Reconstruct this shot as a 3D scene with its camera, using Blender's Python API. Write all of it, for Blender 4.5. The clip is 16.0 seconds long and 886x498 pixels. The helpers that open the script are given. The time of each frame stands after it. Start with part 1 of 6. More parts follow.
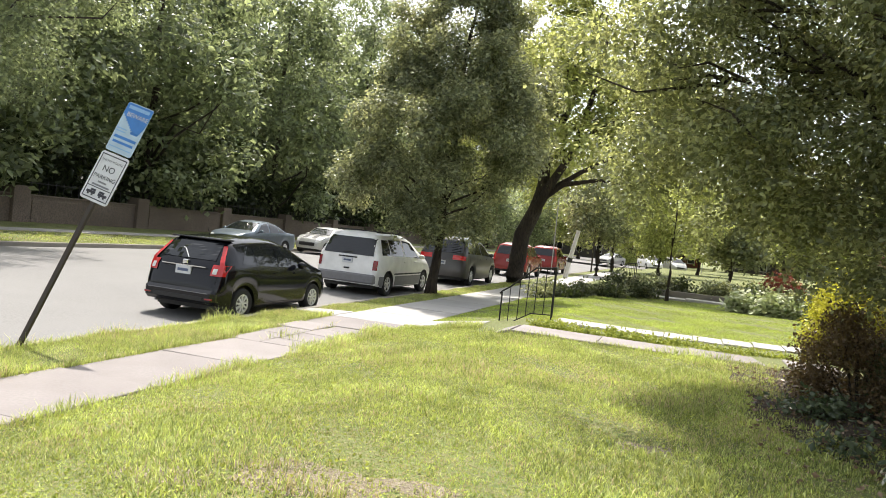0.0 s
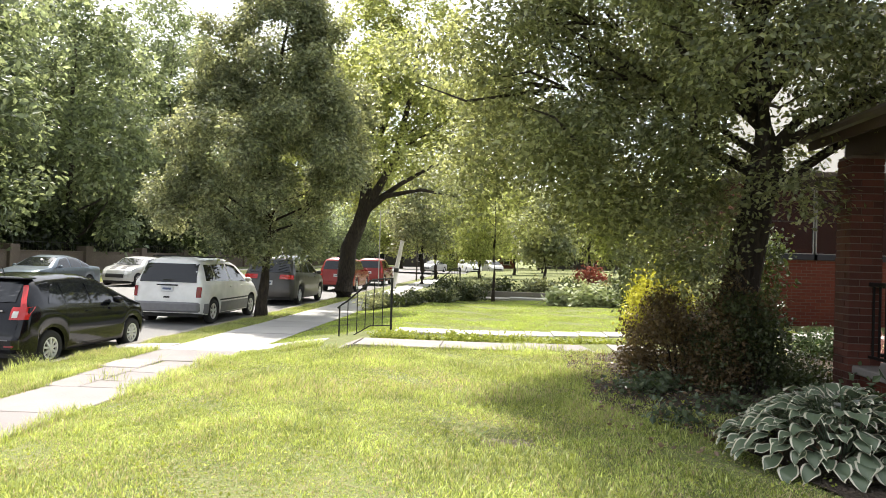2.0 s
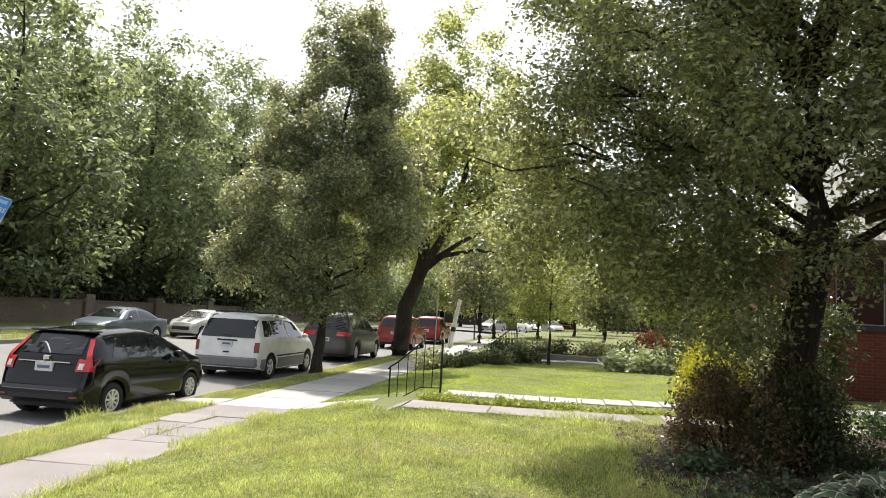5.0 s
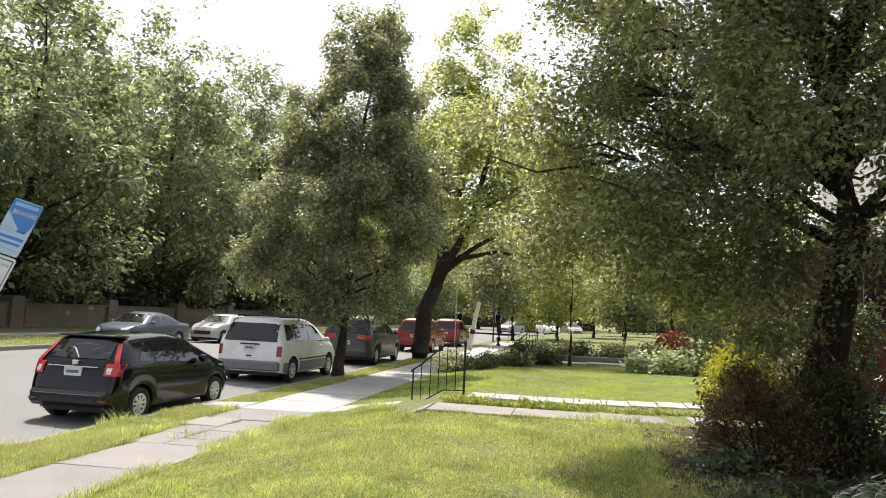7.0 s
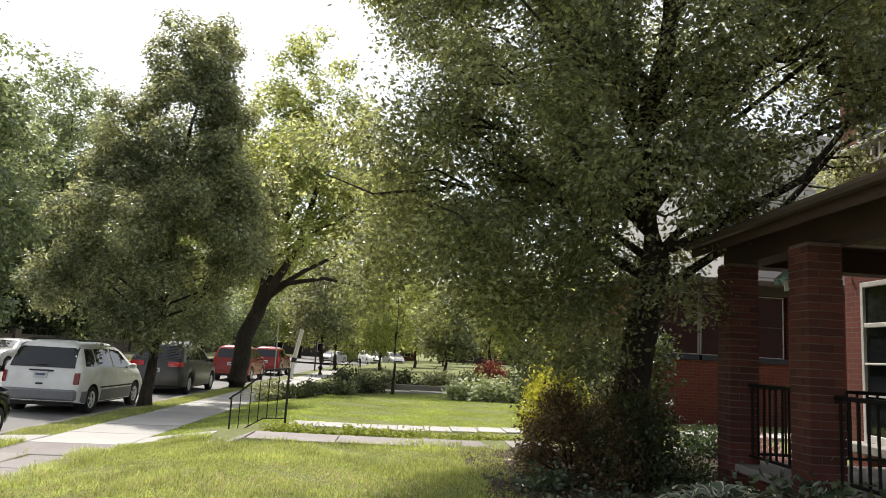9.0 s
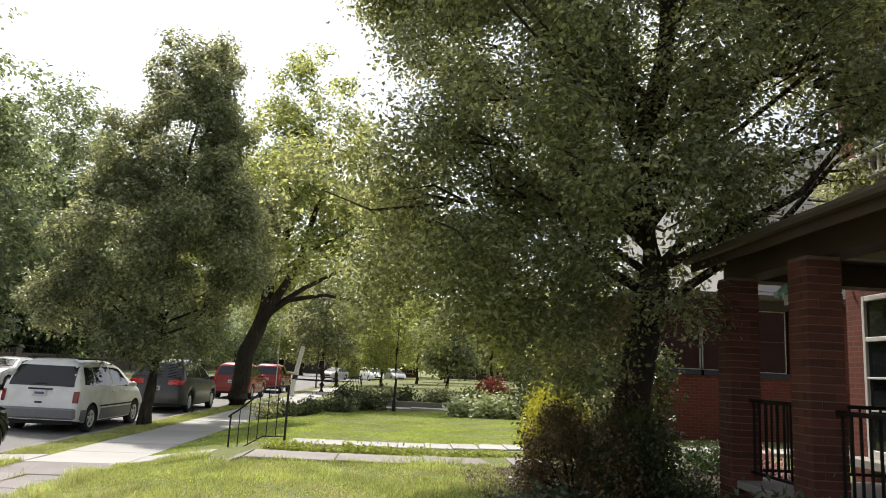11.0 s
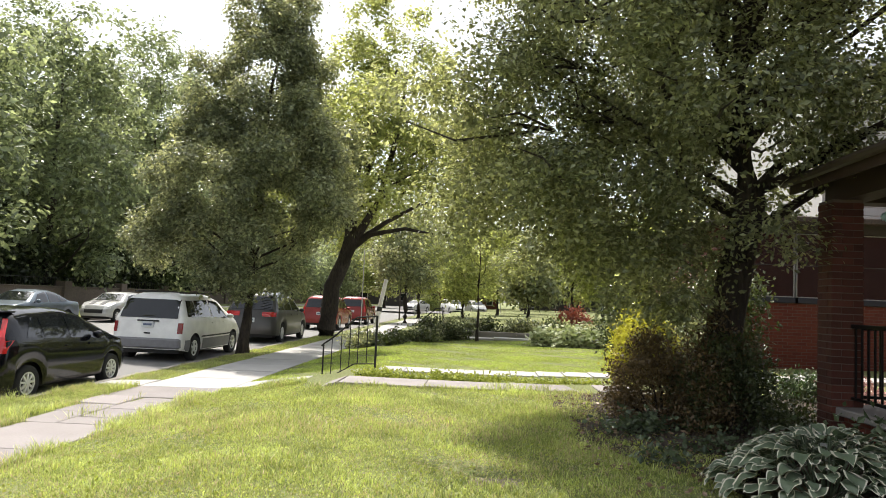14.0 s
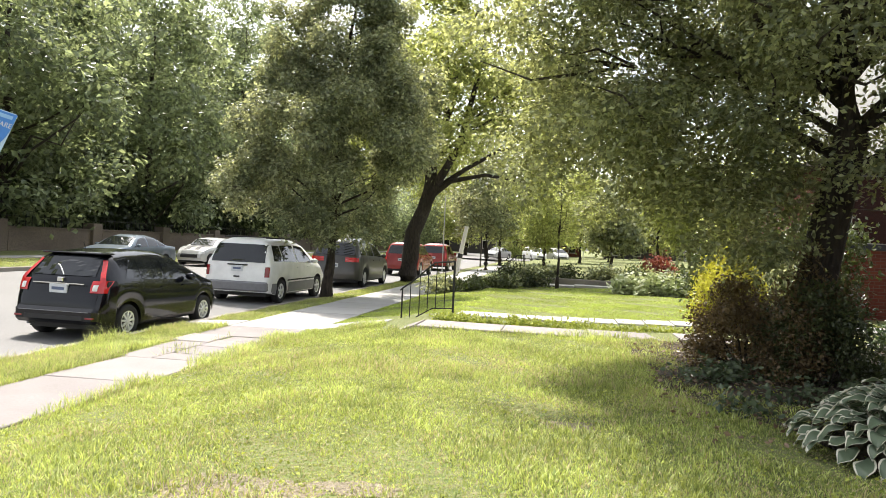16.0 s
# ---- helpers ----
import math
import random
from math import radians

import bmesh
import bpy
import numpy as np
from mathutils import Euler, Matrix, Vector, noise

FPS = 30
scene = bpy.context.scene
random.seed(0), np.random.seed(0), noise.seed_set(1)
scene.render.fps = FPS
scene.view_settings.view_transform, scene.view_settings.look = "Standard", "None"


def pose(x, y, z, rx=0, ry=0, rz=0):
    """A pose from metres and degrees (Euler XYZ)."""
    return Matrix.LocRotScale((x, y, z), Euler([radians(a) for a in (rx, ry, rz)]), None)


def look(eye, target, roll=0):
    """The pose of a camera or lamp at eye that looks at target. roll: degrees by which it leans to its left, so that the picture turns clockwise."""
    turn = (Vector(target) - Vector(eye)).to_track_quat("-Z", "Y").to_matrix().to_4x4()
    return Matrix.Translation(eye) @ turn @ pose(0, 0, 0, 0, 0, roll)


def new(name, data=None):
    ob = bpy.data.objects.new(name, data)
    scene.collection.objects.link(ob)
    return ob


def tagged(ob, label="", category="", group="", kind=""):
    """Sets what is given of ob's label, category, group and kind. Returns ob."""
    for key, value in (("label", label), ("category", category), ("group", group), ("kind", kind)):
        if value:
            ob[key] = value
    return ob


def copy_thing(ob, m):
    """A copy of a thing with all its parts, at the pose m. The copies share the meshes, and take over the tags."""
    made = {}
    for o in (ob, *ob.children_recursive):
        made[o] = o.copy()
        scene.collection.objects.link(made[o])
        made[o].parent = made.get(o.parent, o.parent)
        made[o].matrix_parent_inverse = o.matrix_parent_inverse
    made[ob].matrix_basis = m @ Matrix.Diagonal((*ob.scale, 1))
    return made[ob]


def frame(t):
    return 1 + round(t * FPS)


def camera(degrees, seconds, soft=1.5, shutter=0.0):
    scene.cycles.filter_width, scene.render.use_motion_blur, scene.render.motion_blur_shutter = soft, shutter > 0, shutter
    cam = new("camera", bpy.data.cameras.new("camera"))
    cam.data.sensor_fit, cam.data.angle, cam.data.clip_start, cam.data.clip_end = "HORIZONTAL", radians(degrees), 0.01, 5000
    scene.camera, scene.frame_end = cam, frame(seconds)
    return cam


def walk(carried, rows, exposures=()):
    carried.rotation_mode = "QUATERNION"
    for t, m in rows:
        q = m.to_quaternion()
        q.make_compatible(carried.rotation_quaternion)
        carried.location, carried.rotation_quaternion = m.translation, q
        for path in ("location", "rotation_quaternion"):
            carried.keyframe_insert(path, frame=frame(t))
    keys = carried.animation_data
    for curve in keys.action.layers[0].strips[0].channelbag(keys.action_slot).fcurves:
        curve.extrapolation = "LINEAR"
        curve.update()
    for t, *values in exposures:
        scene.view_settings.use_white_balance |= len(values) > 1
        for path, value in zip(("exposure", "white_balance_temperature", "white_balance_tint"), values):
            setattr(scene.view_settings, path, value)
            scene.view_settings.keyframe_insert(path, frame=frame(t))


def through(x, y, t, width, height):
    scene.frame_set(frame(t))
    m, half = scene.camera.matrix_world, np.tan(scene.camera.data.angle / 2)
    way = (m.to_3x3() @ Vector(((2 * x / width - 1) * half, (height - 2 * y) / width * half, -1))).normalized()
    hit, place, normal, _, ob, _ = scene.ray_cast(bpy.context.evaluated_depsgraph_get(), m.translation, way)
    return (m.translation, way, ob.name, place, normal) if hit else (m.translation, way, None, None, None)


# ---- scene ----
cam = camera(64.0, 16.0, soft=0.9)
PATH = [
    (0, (0.191, 0.064, 1.98), (-0.451, 1.957, 1.934), 6.2),
    (0.5, (0.178, 0.108, 1.992), (-0.385, 2.025, 1.913), 4.6),
    (1, (0.114, 0.075, 1.926), (-0.299, 2.028, 1.816), 2.0),
    (1.5, (-0.047, 0.088, 1.9), (-0.323, 2.068, 1.85), 1.9),
    (2, (-0.051, 0.073, 1.941), (-0.208, 2.066, 1.969), 1.8),
    (2.5, (-0.013, 0.064, 2.002), (-0.118, 2.059, 2.099), 1.6),
    (3, (0.033, 0.022, 2.04), (-0.122, 2.009, 2.207), 1.4),
    (3.5, (0.134, 0.082, 2.051), (-0.084, 2.058, 2.269), 2.8),
    (4, (0.169, 0.008, 2.047), (-0.142, 1.973, 2.251), 3.3),
    (6.5, (0.051, -0.014, 2.042), (-0.303, 1.947, 2.213), 3.0),
    (7, (0.041, -0.028, 2.035), (-0.339, 1.926, 2.222), 2.7),
    (7.5, (0.031, -0.034, 2.032), (-0.344, 1.918, 2.251), 2.2),
    (8, (-0.041, 0.043, 1.943), (-0.059, 2.018, 2.258), 2.6),
    (8.5, (-0.039, 0.074, 1.946), (0.073, 2.048, 2.25), 2.9),
    (9, (-0.05, 0.049, 1.951), (0.053, 2.024, 2.246), 3.3),
    (11.5, (-0.009, 0.068, 1.954), (0.08, 2.036, 2.298), 2.8),
    (12, (-0.024, 0.049, 1.952), (-0.006, 2.021, 2.286), 3.1),
    (12.5, (-0.048, 0.046, 1.931), (-0.071, 2.028, 2.193), 2.9),
    (13, (-0.062, 0.053, 1.93), (-0.105, 2.04, 2.155), 2.3),
    (13.5, (-0.078, 0.046, 1.919), (-0.152, 2.036, 2.098), 2.7),
    (14, (-0.103, 0.04, 1.911), (-0.216, 2.032, 2.053), 2.5),
    (14.5, (-0.123, 0.039, 1.879), (-0.294, 2.029, 1.973), 2.5),
    (15, (-0.126, -0.002, 1.873), (-0.348, 1.985, 1.922), 3.0),
    (15.5, (-0.103, 0.024, 1.866), (-0.378, 2.005, 1.834), 3.1),
    (16, (-0.025, 0.118, 1.877), (-0.361, 2.089, 1.861), 2.8),
]
walk(cam, [(t, look(eye, target, roll)) for t, eye, target, roll in PATH],
     [(0.0, 1.0), (0.5, 1.05), (1.0, 1.18), (1.5, 1.27), (2.0, 1.26), (2.5, 1.25), (3.0, 1.15), (3.5, 1.05), (4.0, 0.9), (6.5, 0.81), (7.5, 0.71), (8.5, 0.56), (9.0, 0.58), (11.5, 0.53), (12.5, 0.55), (13.5, 0.75), (14.5, 1.0), (15.0, 1.11), (16.0, 1.21)])

# ---- light ----
SUN_AZ, SUN_EL = radians(-30), radians(63)      # from +y towards +x, and height
world = bpy.data.worlds.new("sky")
scene.world = world
world.use_nodes = True
wn = world.node_tree
sky = wn.nodes.new("ShaderNodeTexSky")
sky.sky_type, sky.sun_disc = "NISHITA", False
sky.sun_elevation, sky.sun_rotation = SUN_EL, SUN_AZ
sky.dust_density, sky.air_density = 2.5, 1.0
haze = wn.nodes.new("ShaderNodeHueSaturation")
haze.inputs["Saturation"].default_value = 0.3
wn.links.new(sky.outputs[0], haze.inputs["Color"])
wn.links.new(haze.outputs[0], wn.nodes["Background"].inputs[0])
wn.nodes["Background"].inputs[1].default_value = 0.15
sun = new("sun", bpy.data.lights.new("sun", "SUN"))
sun.data.energy, sun.data.angle, sun.data.color = 3.6, radians(0.6), (1.0, 0.935, 0.86)
sun.matrix_world = look((math.sin(SUN_AZ) * 60, math.cos(SUN_AZ) * 60, math.tan(SUN_EL) * 60), (0, 0, 0))


# ---- materials ----
def material(name, rough=0.6, metal=0.0):
    m = bpy.data.materials.new(name)
    m.use_nodes = True
    b = m.node_tree.nodes["Principled BSDF"]
    b.inputs["Roughness"].default_value, b.inputs["Metallic"].default_value = rough, metal
    return m, m.node_tree, b


def mixed(nt, fac, a, b):
    """Colour a to b by fac."""
    n = nt.nodes.new("ShaderNodeMix")
    n.data_type = "RGBA"
    nt.links.new(fac, n.inputs[0])
    for sock, v in ((n.inputs[6], a), (n.inputs[7], b)):
        if isinstance(v, tuple):
            sock.default_value = (*v[:3], 1)
        else:
            nt.links.new(v, sock)
    return n.outputs[2]


def noise_fac(nt, scale, lo=0.35, hi=0.65, detail=4.0, stretch=None):
    co = nt.nodes.new("ShaderNodeTexCoord").outputs["Object"]
    if stretch:
        mp = nt.nodes.new("ShaderNodeMapping")
        mp.inputs["Scale"].default_value = stretch
        nt.links.new(co, mp.inputs[0])
        co = mp.outputs[0]
    n = nt.nodes.new("ShaderNodeTexNoise")
    n.inputs["Scale"].default_value, n.inputs["Detail"].default_value = scale, detail
    nt.links.new(co, n.inputs["Vector"])
    r = nt.nodes.new("ShaderNodeMapRange")
    r.inputs[1].default_value, r.inputs[2].default_value = lo, hi
    nt.links.new(n.outputs[0], r.inputs[0])
    return r.outputs[0]


def bumped(nt, b, fac, strength, distance):
    n = nt.nodes.new("ShaderNodeBump")
    n.inputs["Strength"].default_value, n.inputs["Distance"].default_value = strength, distance
    nt.links.new(fac, n.inputs["Height"])
    nt.links.new(n.outputs[0], b.inputs["Normal"])


def rough_surface(name, a, b, c, coarse, fine, rough=0.85, bump=0.4, depth=0.01, stretch=None):
    """Two scales of colour change, with fine relief."""
    m, nt, p = material(name, rough)
    f1, f2 = noise_fac(nt, coarse, stretch=stretch), noise_fac(nt, fine, stretch=stretch)
    nt.links.new(mixed(nt, f2, mixed(nt, f1, a, b), c), p.inputs["Base Color"])
    bumped(nt, p, f2, bump, depth)
    return m


def leaf_material(name, dark, light, through=0.45, tint=(0.25, 0.36, 0.03), rough=0.36, few=1.0):
    """Leaves: gloss above, light through them, each one a little different."""
    m, nt, p = material(name, rough)
    dark, light, tint = ((c[0] * 1.07, *c[1:]) for c in (dark, light, tint))
    g = nt.nodes.new("ShaderNodeNewGeometry").outputs["Random Per Island"]
    if few != 1.0:
        pw = nt.nodes.new("ShaderNodeMath")
        pw.operation = "POWER"
        pw.inputs[1].default_value = few
        nt.links.new(g, pw.inputs[0])
        g = pw.outputs[0]
    col = mixed(nt, g, dark, light)
    nt.links.new(col, p.inputs["Base Color"])
    t = nt.nodes.new("ShaderNodeBsdfTranslucent")
    nt.links.new(mixed(nt, g, tuple(v * (0.75 if few == 1.0 else 0.42) for v in tint), tint), t.inputs["Color"])
    s = nt.nodes.new("ShaderNodeMixShader")
    s.inputs[0].default_value = through
    nt.links.new(p.outputs[0], s.inputs[1])
    nt.links.new(t.outputs[0], s.inputs[2])
    nt.links.new(s.outputs[0], nt.nodes["Material Output"].inputs["Surface"])
    return m


def grass_material(name, dark, light, straw, dry, through=0.35, tint=(0.62, 0.72, 0.16), patch=0.8):
    """Blades of mixed greens; single dry ones, more of them where the lawn is thin."""
    m = leaf_material(name, dark, light, through, tint, 0.6)
    nt = m.node_tree
    g = nt.nodes.new("ShaderNodeNewGeometry").outputs["Random Per Island"]

    def calc(op, a, b):
        n = nt.nodes.new("ShaderNodeMath")
        n.operation = op
        for sock, v in zip(n.inputs, (a, b)):
            if isinstance(v, float):
                sock.default_value = v
            else:
                nt.links.new(v, sock)
        return n.outputs[0]

    other = calc("FRACT", calc("MULTIPLY", g, 37.7), 0.0)
    share = calc("ADD", calc("MULTIPLY", noise_fac(nt, patch, 0.48, 0.72), dry), 0.06)
    fac = calc("LESS_THAN", other, share)
    lush, tuft = noise_fac(nt, patch * 1.9, 0.35, 0.7), noise_fac(nt, 13.0, 0.36, 0.66, 3.0)
    for sock in (nt.nodes["Principled BSDF"].inputs["Base Color"], nt.nodes["Translucent BSDF"].inputs["Color"]):
        src = sock.links[0].from_socket
        hsv = nt.nodes.new("ShaderNodeHueSaturation")
        nt.links.new(calc("MULTIPLY", calc("ADD", calc("MULTIPLY", lush, 0.5), 0.78), calc("ADD", calc("MULTIPLY", tuft, 0.42), 0.86)), hsv.inputs["Value"])
        nt.links.new(src, hsv.inputs["Color"])
        nt.links.new(mixed(nt, fac, hsv.outputs[0], straw), sock)
    return m


def plain(name, colour, rough=0.5, metal=0.0, coat=0.0):
    m, nt, p = material(name, rough, metal)
    f = noise_fac(nt, 9.0)
    nt.links.new(mixed(nt, f, tuple(v * 0.88 for v in colour), colour), p.inputs["Base Color"])
    p.inputs["Coat Weight"].default_value = coat
    p.inputs["Coat Roughness"].default_value = 0.05
    return m


M = {
    "soil": rough_surface("lawn_soil", (0.105, 0.15, 0.036), (0.15, 0.19, 0.05), (0.20, 0.19, 0.085), 1.3, 24, 0.95, 0.8, 0.02),
    "asphalt": rough_surface("asphalt", (0.15, 0.145, 0.14), (0.19, 0.185, 0.178), (0.22, 0.215, 0.205), 0.35, 40, 0.85, 0.3, 0.004),
    "concrete": rough_surface("concrete", (0.30, 0.285, 0.275), (0.36, 0.345, 0.33), (0.33, 0.315, 0.305), 1.1, 35, 0.9, 0.25, 0.004),
    "old_concrete": rough_surface("old_concrete", (0.22, 0.195, 0.185), (0.29, 0.26, 0.25), (0.25, 0.23, 0.22), 1.4, 30, 0.9, 0.35, 0.005),
    "new_concrete": rough_surface("new_concrete", (0.36, 0.345, 0.325), (0.43, 0.415, 0.395), (0.39, 0.38, 0.36), 0.8, 40, 0.9, 0.2, 0.003),
    "kerb": rough_surface("kerb_stone", (0.21, 0.19, 0.165), (0.28, 0.255, 0.22), (0.24, 0.225, 0.195), 1.5, 30, 0.9, 0.3, 0.006),
    "bark": rough_surface("bark", (0.045, 0.034, 0.026), (0.085, 0.066, 0.05), (0.03, 0.024, 0.019), 3.0, 22, 0.95, 0.9, 0.03, (1, 1, 0.22)),
    "leaf_near": leaf_material("leaf_near", (0.040, 0.064, 0.044), (0.34, 0.40, 0.29), 0.45, (0.86, 0.94, 0.33), 0.3, 2.0),
    "leaf_pear": leaf_material("leaf_pear", (0.042, 0.072, 0.05), (0.31, 0.37, 0.26), 0.44, (0.76, 0.82, 0.34), 0.32, 2.0),
    "leaf_elm": leaf_material("leaf_elm", (0.085, 0.125, 0.05), (0.36, 0.43, 0.20), 0.55, (0.88, 0.98, 0.30), 0.36, 1.6),
    "leaf_far": leaf_material("leaf_far", (0.042, 0.068, 0.042), (0.27, 0.34, 0.21), 0.42, (0.62, 0.75, 0.32), 0.36, 1.8),
    "grass": grass_material("grass_blade", (0.05, 0.115, 0.022), (0.58, 0.66, 0.25), (0.60, 0.50, 0.28), 0.40),
    "brick": rough_surface("red_brick", (0.075, 0.022, 0.015), (0.13, 0.035, 0.022), (0.095, 0.031, 0.021), 2.5, 30, 0.85, 0.4, 0.004),
}


def brick_wall(name, a, b, mortar):
    """Courses of bricks with recessed joints, for walls seen from afar."""
    m, nt, p = material(name, 0.85)
    tc = nt.nodes.new("ShaderNodeTexCoord").outputs["Object"]
    sep, com, add = nt.nodes.new("ShaderNodeSeparateXYZ"), nt.nodes.new("ShaderNodeCombineXYZ"), nt.nodes.new("ShaderNodeMath")
    nt.links.new(tc, sep.inputs[0])
    nt.links.new(sep.outputs[0], add.inputs[0])
    nt.links.new(sep.outputs[1], add.inputs[1])
    nt.links.new(add.outputs[0], com.inputs[0])
    nt.links.new(sep.outputs[2], com.inputs[1])
    t = nt.nodes.new("ShaderNodeTexBrick")
    nt.links.new(com.outputs[0], t.inputs["Vector"])
    t.inputs["Scale"].default_value = 1.0
    t.inputs["Brick Width"].default_value, t.inputs["Row Height"].default_value, t.inputs["Mortar Size"].default_value = 0.21, 0.072, 0.006
    t.inputs["Color1"].default_value, t.inputs["Color2"].default_value, t.inputs["Mortar"].default_value = (*a, 1), (*b, 1), (*mortar, 1)
    f = noise_fac(nt, 1.5)
    nt.links.new(mixed(nt, f, t.outputs["Color"], tuple(v * 0.8 for v in a)), p.inputs["Base Color"])
    f.node.inputs[4].default_value = 0.35
    bumped(nt, p, t.outputs["Fac"], -0.5, 0.008)
    return m


M.update({
    "mulch": rough_surface("mulch", (0.045, 0.030, 0.020), (0.085, 0.058, 0.038), (0.11, 0.085, 0.06), 3, 40, 0.95, 1.0, 0.03),
    "dry_soil": rough_surface("dry_soil", (0.15, 0.125, 0.08), (0.22, 0.18, 0.12), (0.29, 0.25, 0.18), 4, 45, 0.95, 0.8, 0.015),
    "mortar": rough_surface("mortar", (0.12, 0.085, 0.07), (0.20, 0.155, 0.13), (0.16, 0.12, 0.10), 3, 50, 0.95, 0.3, 0.003),
    "brick_wall": brick_wall("brick_wall", (0.125, 0.028, 0.017), (0.17, 0.04, 0.023), (0.15, 0.10, 0.08)),
    "dark_wood": rough_surface("dark_wood", (0.045, 0.026, 0.018), (0.07, 0.04, 0.028), (0.055, 0.034, 0.025), 2, 30, 0.7, 0.3, 0.003),
    "cream": plain("cream_paint", (0.26, 0.22, 0.17), 0.6),
    "shingle": rough_surface("shingle", (0.09, 0.07, 0.058), (0.14, 0.11, 0.09), (0.06, 0.05, 0.045), 2, 40, 0.9, 0.5, 0.006),
    "gutter": plain("gutter_metal", (0.10, 0.075, 0.06), 0.45, 0.2),
    "iron": plain("black_iron", (0.012, 0.012, 0.012), 0.5, 0.3),
    "white_trim": plain("white_trim", (0.62, 0.60, 0.57), 0.5),
    "thin_frame": plain("pale_frame", (0.42, 0.42, 0.40), 0.5),
    "blind": plain("blind", (0.16, 0.12, 0.11), 0.7),
    "stone": plain("sill_stone", (0.30, 0.28, 0.25), 0.85),
    "teal_metal": plain("teal_metal", (0.50, 0.74, 0.72), 0.4),
    "slate_paint": plain("slate_paint", (0.025, 0.032, 0.05), 0.6),
    "dark_siding": rough_surface("dark_siding", (0.05, 0.045, 0.042), (0.075, 0.065, 0.06), (0.06, 0.055, 0.05), 1, 20, 0.8, 0.2, 0.004),
    "siding": rough_surface("pale_siding", (0.52, 0.51, 0.50), (0.60, 0.59, 0.57), (0.56, 0.55, 0.53), 0.8, 25, 0.7, 0.1, 0.002),
    "sign_post": plain("post_steel", (0.055, 0.045, 0.036), 0.6, 0.3),
    "sign_white": plain("sign_white", (0.66, 0.68, 0.70), 0.45),
    "sign_pale": plain("sign_pale_blue", (0.42, 0.56, 0.68), 0.45),
    "sign_blue": plain("sign_blue", (0.045, 0.20, 0.55), 0.45),
    "sign_light": plain("sign_light_blue", (0.25, 0.45, 0.70), 0.5),
    "sign_black": plain("sign_black", (0.03, 0.03, 0.04), 0.5),
    "sign_grey": plain("sign_grey", (0.22, 0.23, 0.25), 0.5),
    "wall_stone": rough_surface("wall_stone", (0.15, 0.115, 0.09), (0.23, 0.18, 0.145), (0.11, 0.09, 0.075), 0.5, 14, 0.9, 0.5, 0.01),
    "leaf_barberry": leaf_material("leaf_barberry", (0.04, 0.03, 0.018), (0.22, 0.165, 0.085), 0.3, (0.22, 0.16, 0.05)),
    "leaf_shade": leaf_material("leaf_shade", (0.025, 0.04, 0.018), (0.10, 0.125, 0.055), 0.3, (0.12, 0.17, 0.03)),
    "leaf_gold": leaf_material("leaf_gold", (0.32, 0.34, 0.03), (0.54, 0.54, 0.07), 0.42, (0.70, 0.72, 0.09)),
    "leaf_pale": leaf_material("leaf_pale", (0.20, 0.28, 0.11), (0.58, 0.64, 0.42), 0.3, (0.40, 0.48, 0.20)),
    "leaf_pink": leaf_material("leaf_pink", (0.30, 0.16, 0.14), (0.60, 0.42, 0.38), 0.3, (0.6, 0.35, 0.3)),
    "leaf_red": leaf_material("leaf_red", (0.14, 0.035, 0.025), (0.26, 0.07, 0.045), 0.35, (0.35, 0.10, 0.05)),
    "leaf_strip": leaf_material("leaf_strip", (0.14, 0.22, 0.035), (0.44, 0.50, 0.10), 0.35, (0.48, 0.55, 0.09), 0.7),
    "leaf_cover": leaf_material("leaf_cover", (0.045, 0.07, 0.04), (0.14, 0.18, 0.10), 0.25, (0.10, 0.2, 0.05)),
    # undergrowth leaves: the darkness behind the wall is put into their colour
    "leaf_under_shade": leaf_material("leaf_under_shade", (0.018, 0.03, 0.012), (0.045, 0.065, 0.028), 0.3, (0.10, 0.15, 0.03)),
    "dead_leaf": leaf_material("dead_leaf", (0.13, 0.085, 0.05), (0.30, 0.22, 0.14), 0.15, (0.3, 0.2, 0.1)),
    "grass_mown": grass_material("grass_mown", (0.17, 0.30, 0.045), (0.52, 0.66, 0.16), (0.50, 0.46, 0.24), 0.12, 0.35, (0.56, 0.66, 0.12), 0.4),
    "hosta": leaf_material("hosta_green", (0.10, 0.15, 0.09), (0.16, 0.21, 0.14), 0.2, (0.12, 0.2, 0.08)),
    "hosta_margin": leaf_material("hosta_margin", (0.60, 0.62, 0.50), (0.72, 0.73, 0.60), 0.25, (0.45, 0.48, 0.3)),
})


def vary_by_piece(m, amount):
    """Each piece a little lighter or darker, by Object Info's Random."""
    nt = m.node_tree
    p = nt.nodes["Principled BSDF"]
    src = p.inputs["Base Color"].links[0].from_socket
    hsv, oi, mr = nt.nodes.new("ShaderNodeHueSaturation"), nt.nodes.new("ShaderNodeObjectInfo"), nt.nodes.new("ShaderNodeMapRange")
    mr.inputs[3].default_value, mr.inputs[4].default_value = 1 - amount, 1 + amount
    nt.links.new(oi.outputs["Random"], mr.inputs[0])
    nt.links.new(mr.outputs[0], hsv.inputs["Value"])
    nt.links.new(src, hsv.inputs["Color"])
    nt.links.new(hsv.outputs[0], p.inputs["Base Color"])


for key, amount in (("brick", 0.3), ("old_concrete", 0.08), ("new_concrete", 0.06), ("kerb", 0.1)):
    vary_by_piece(M[key], amount)


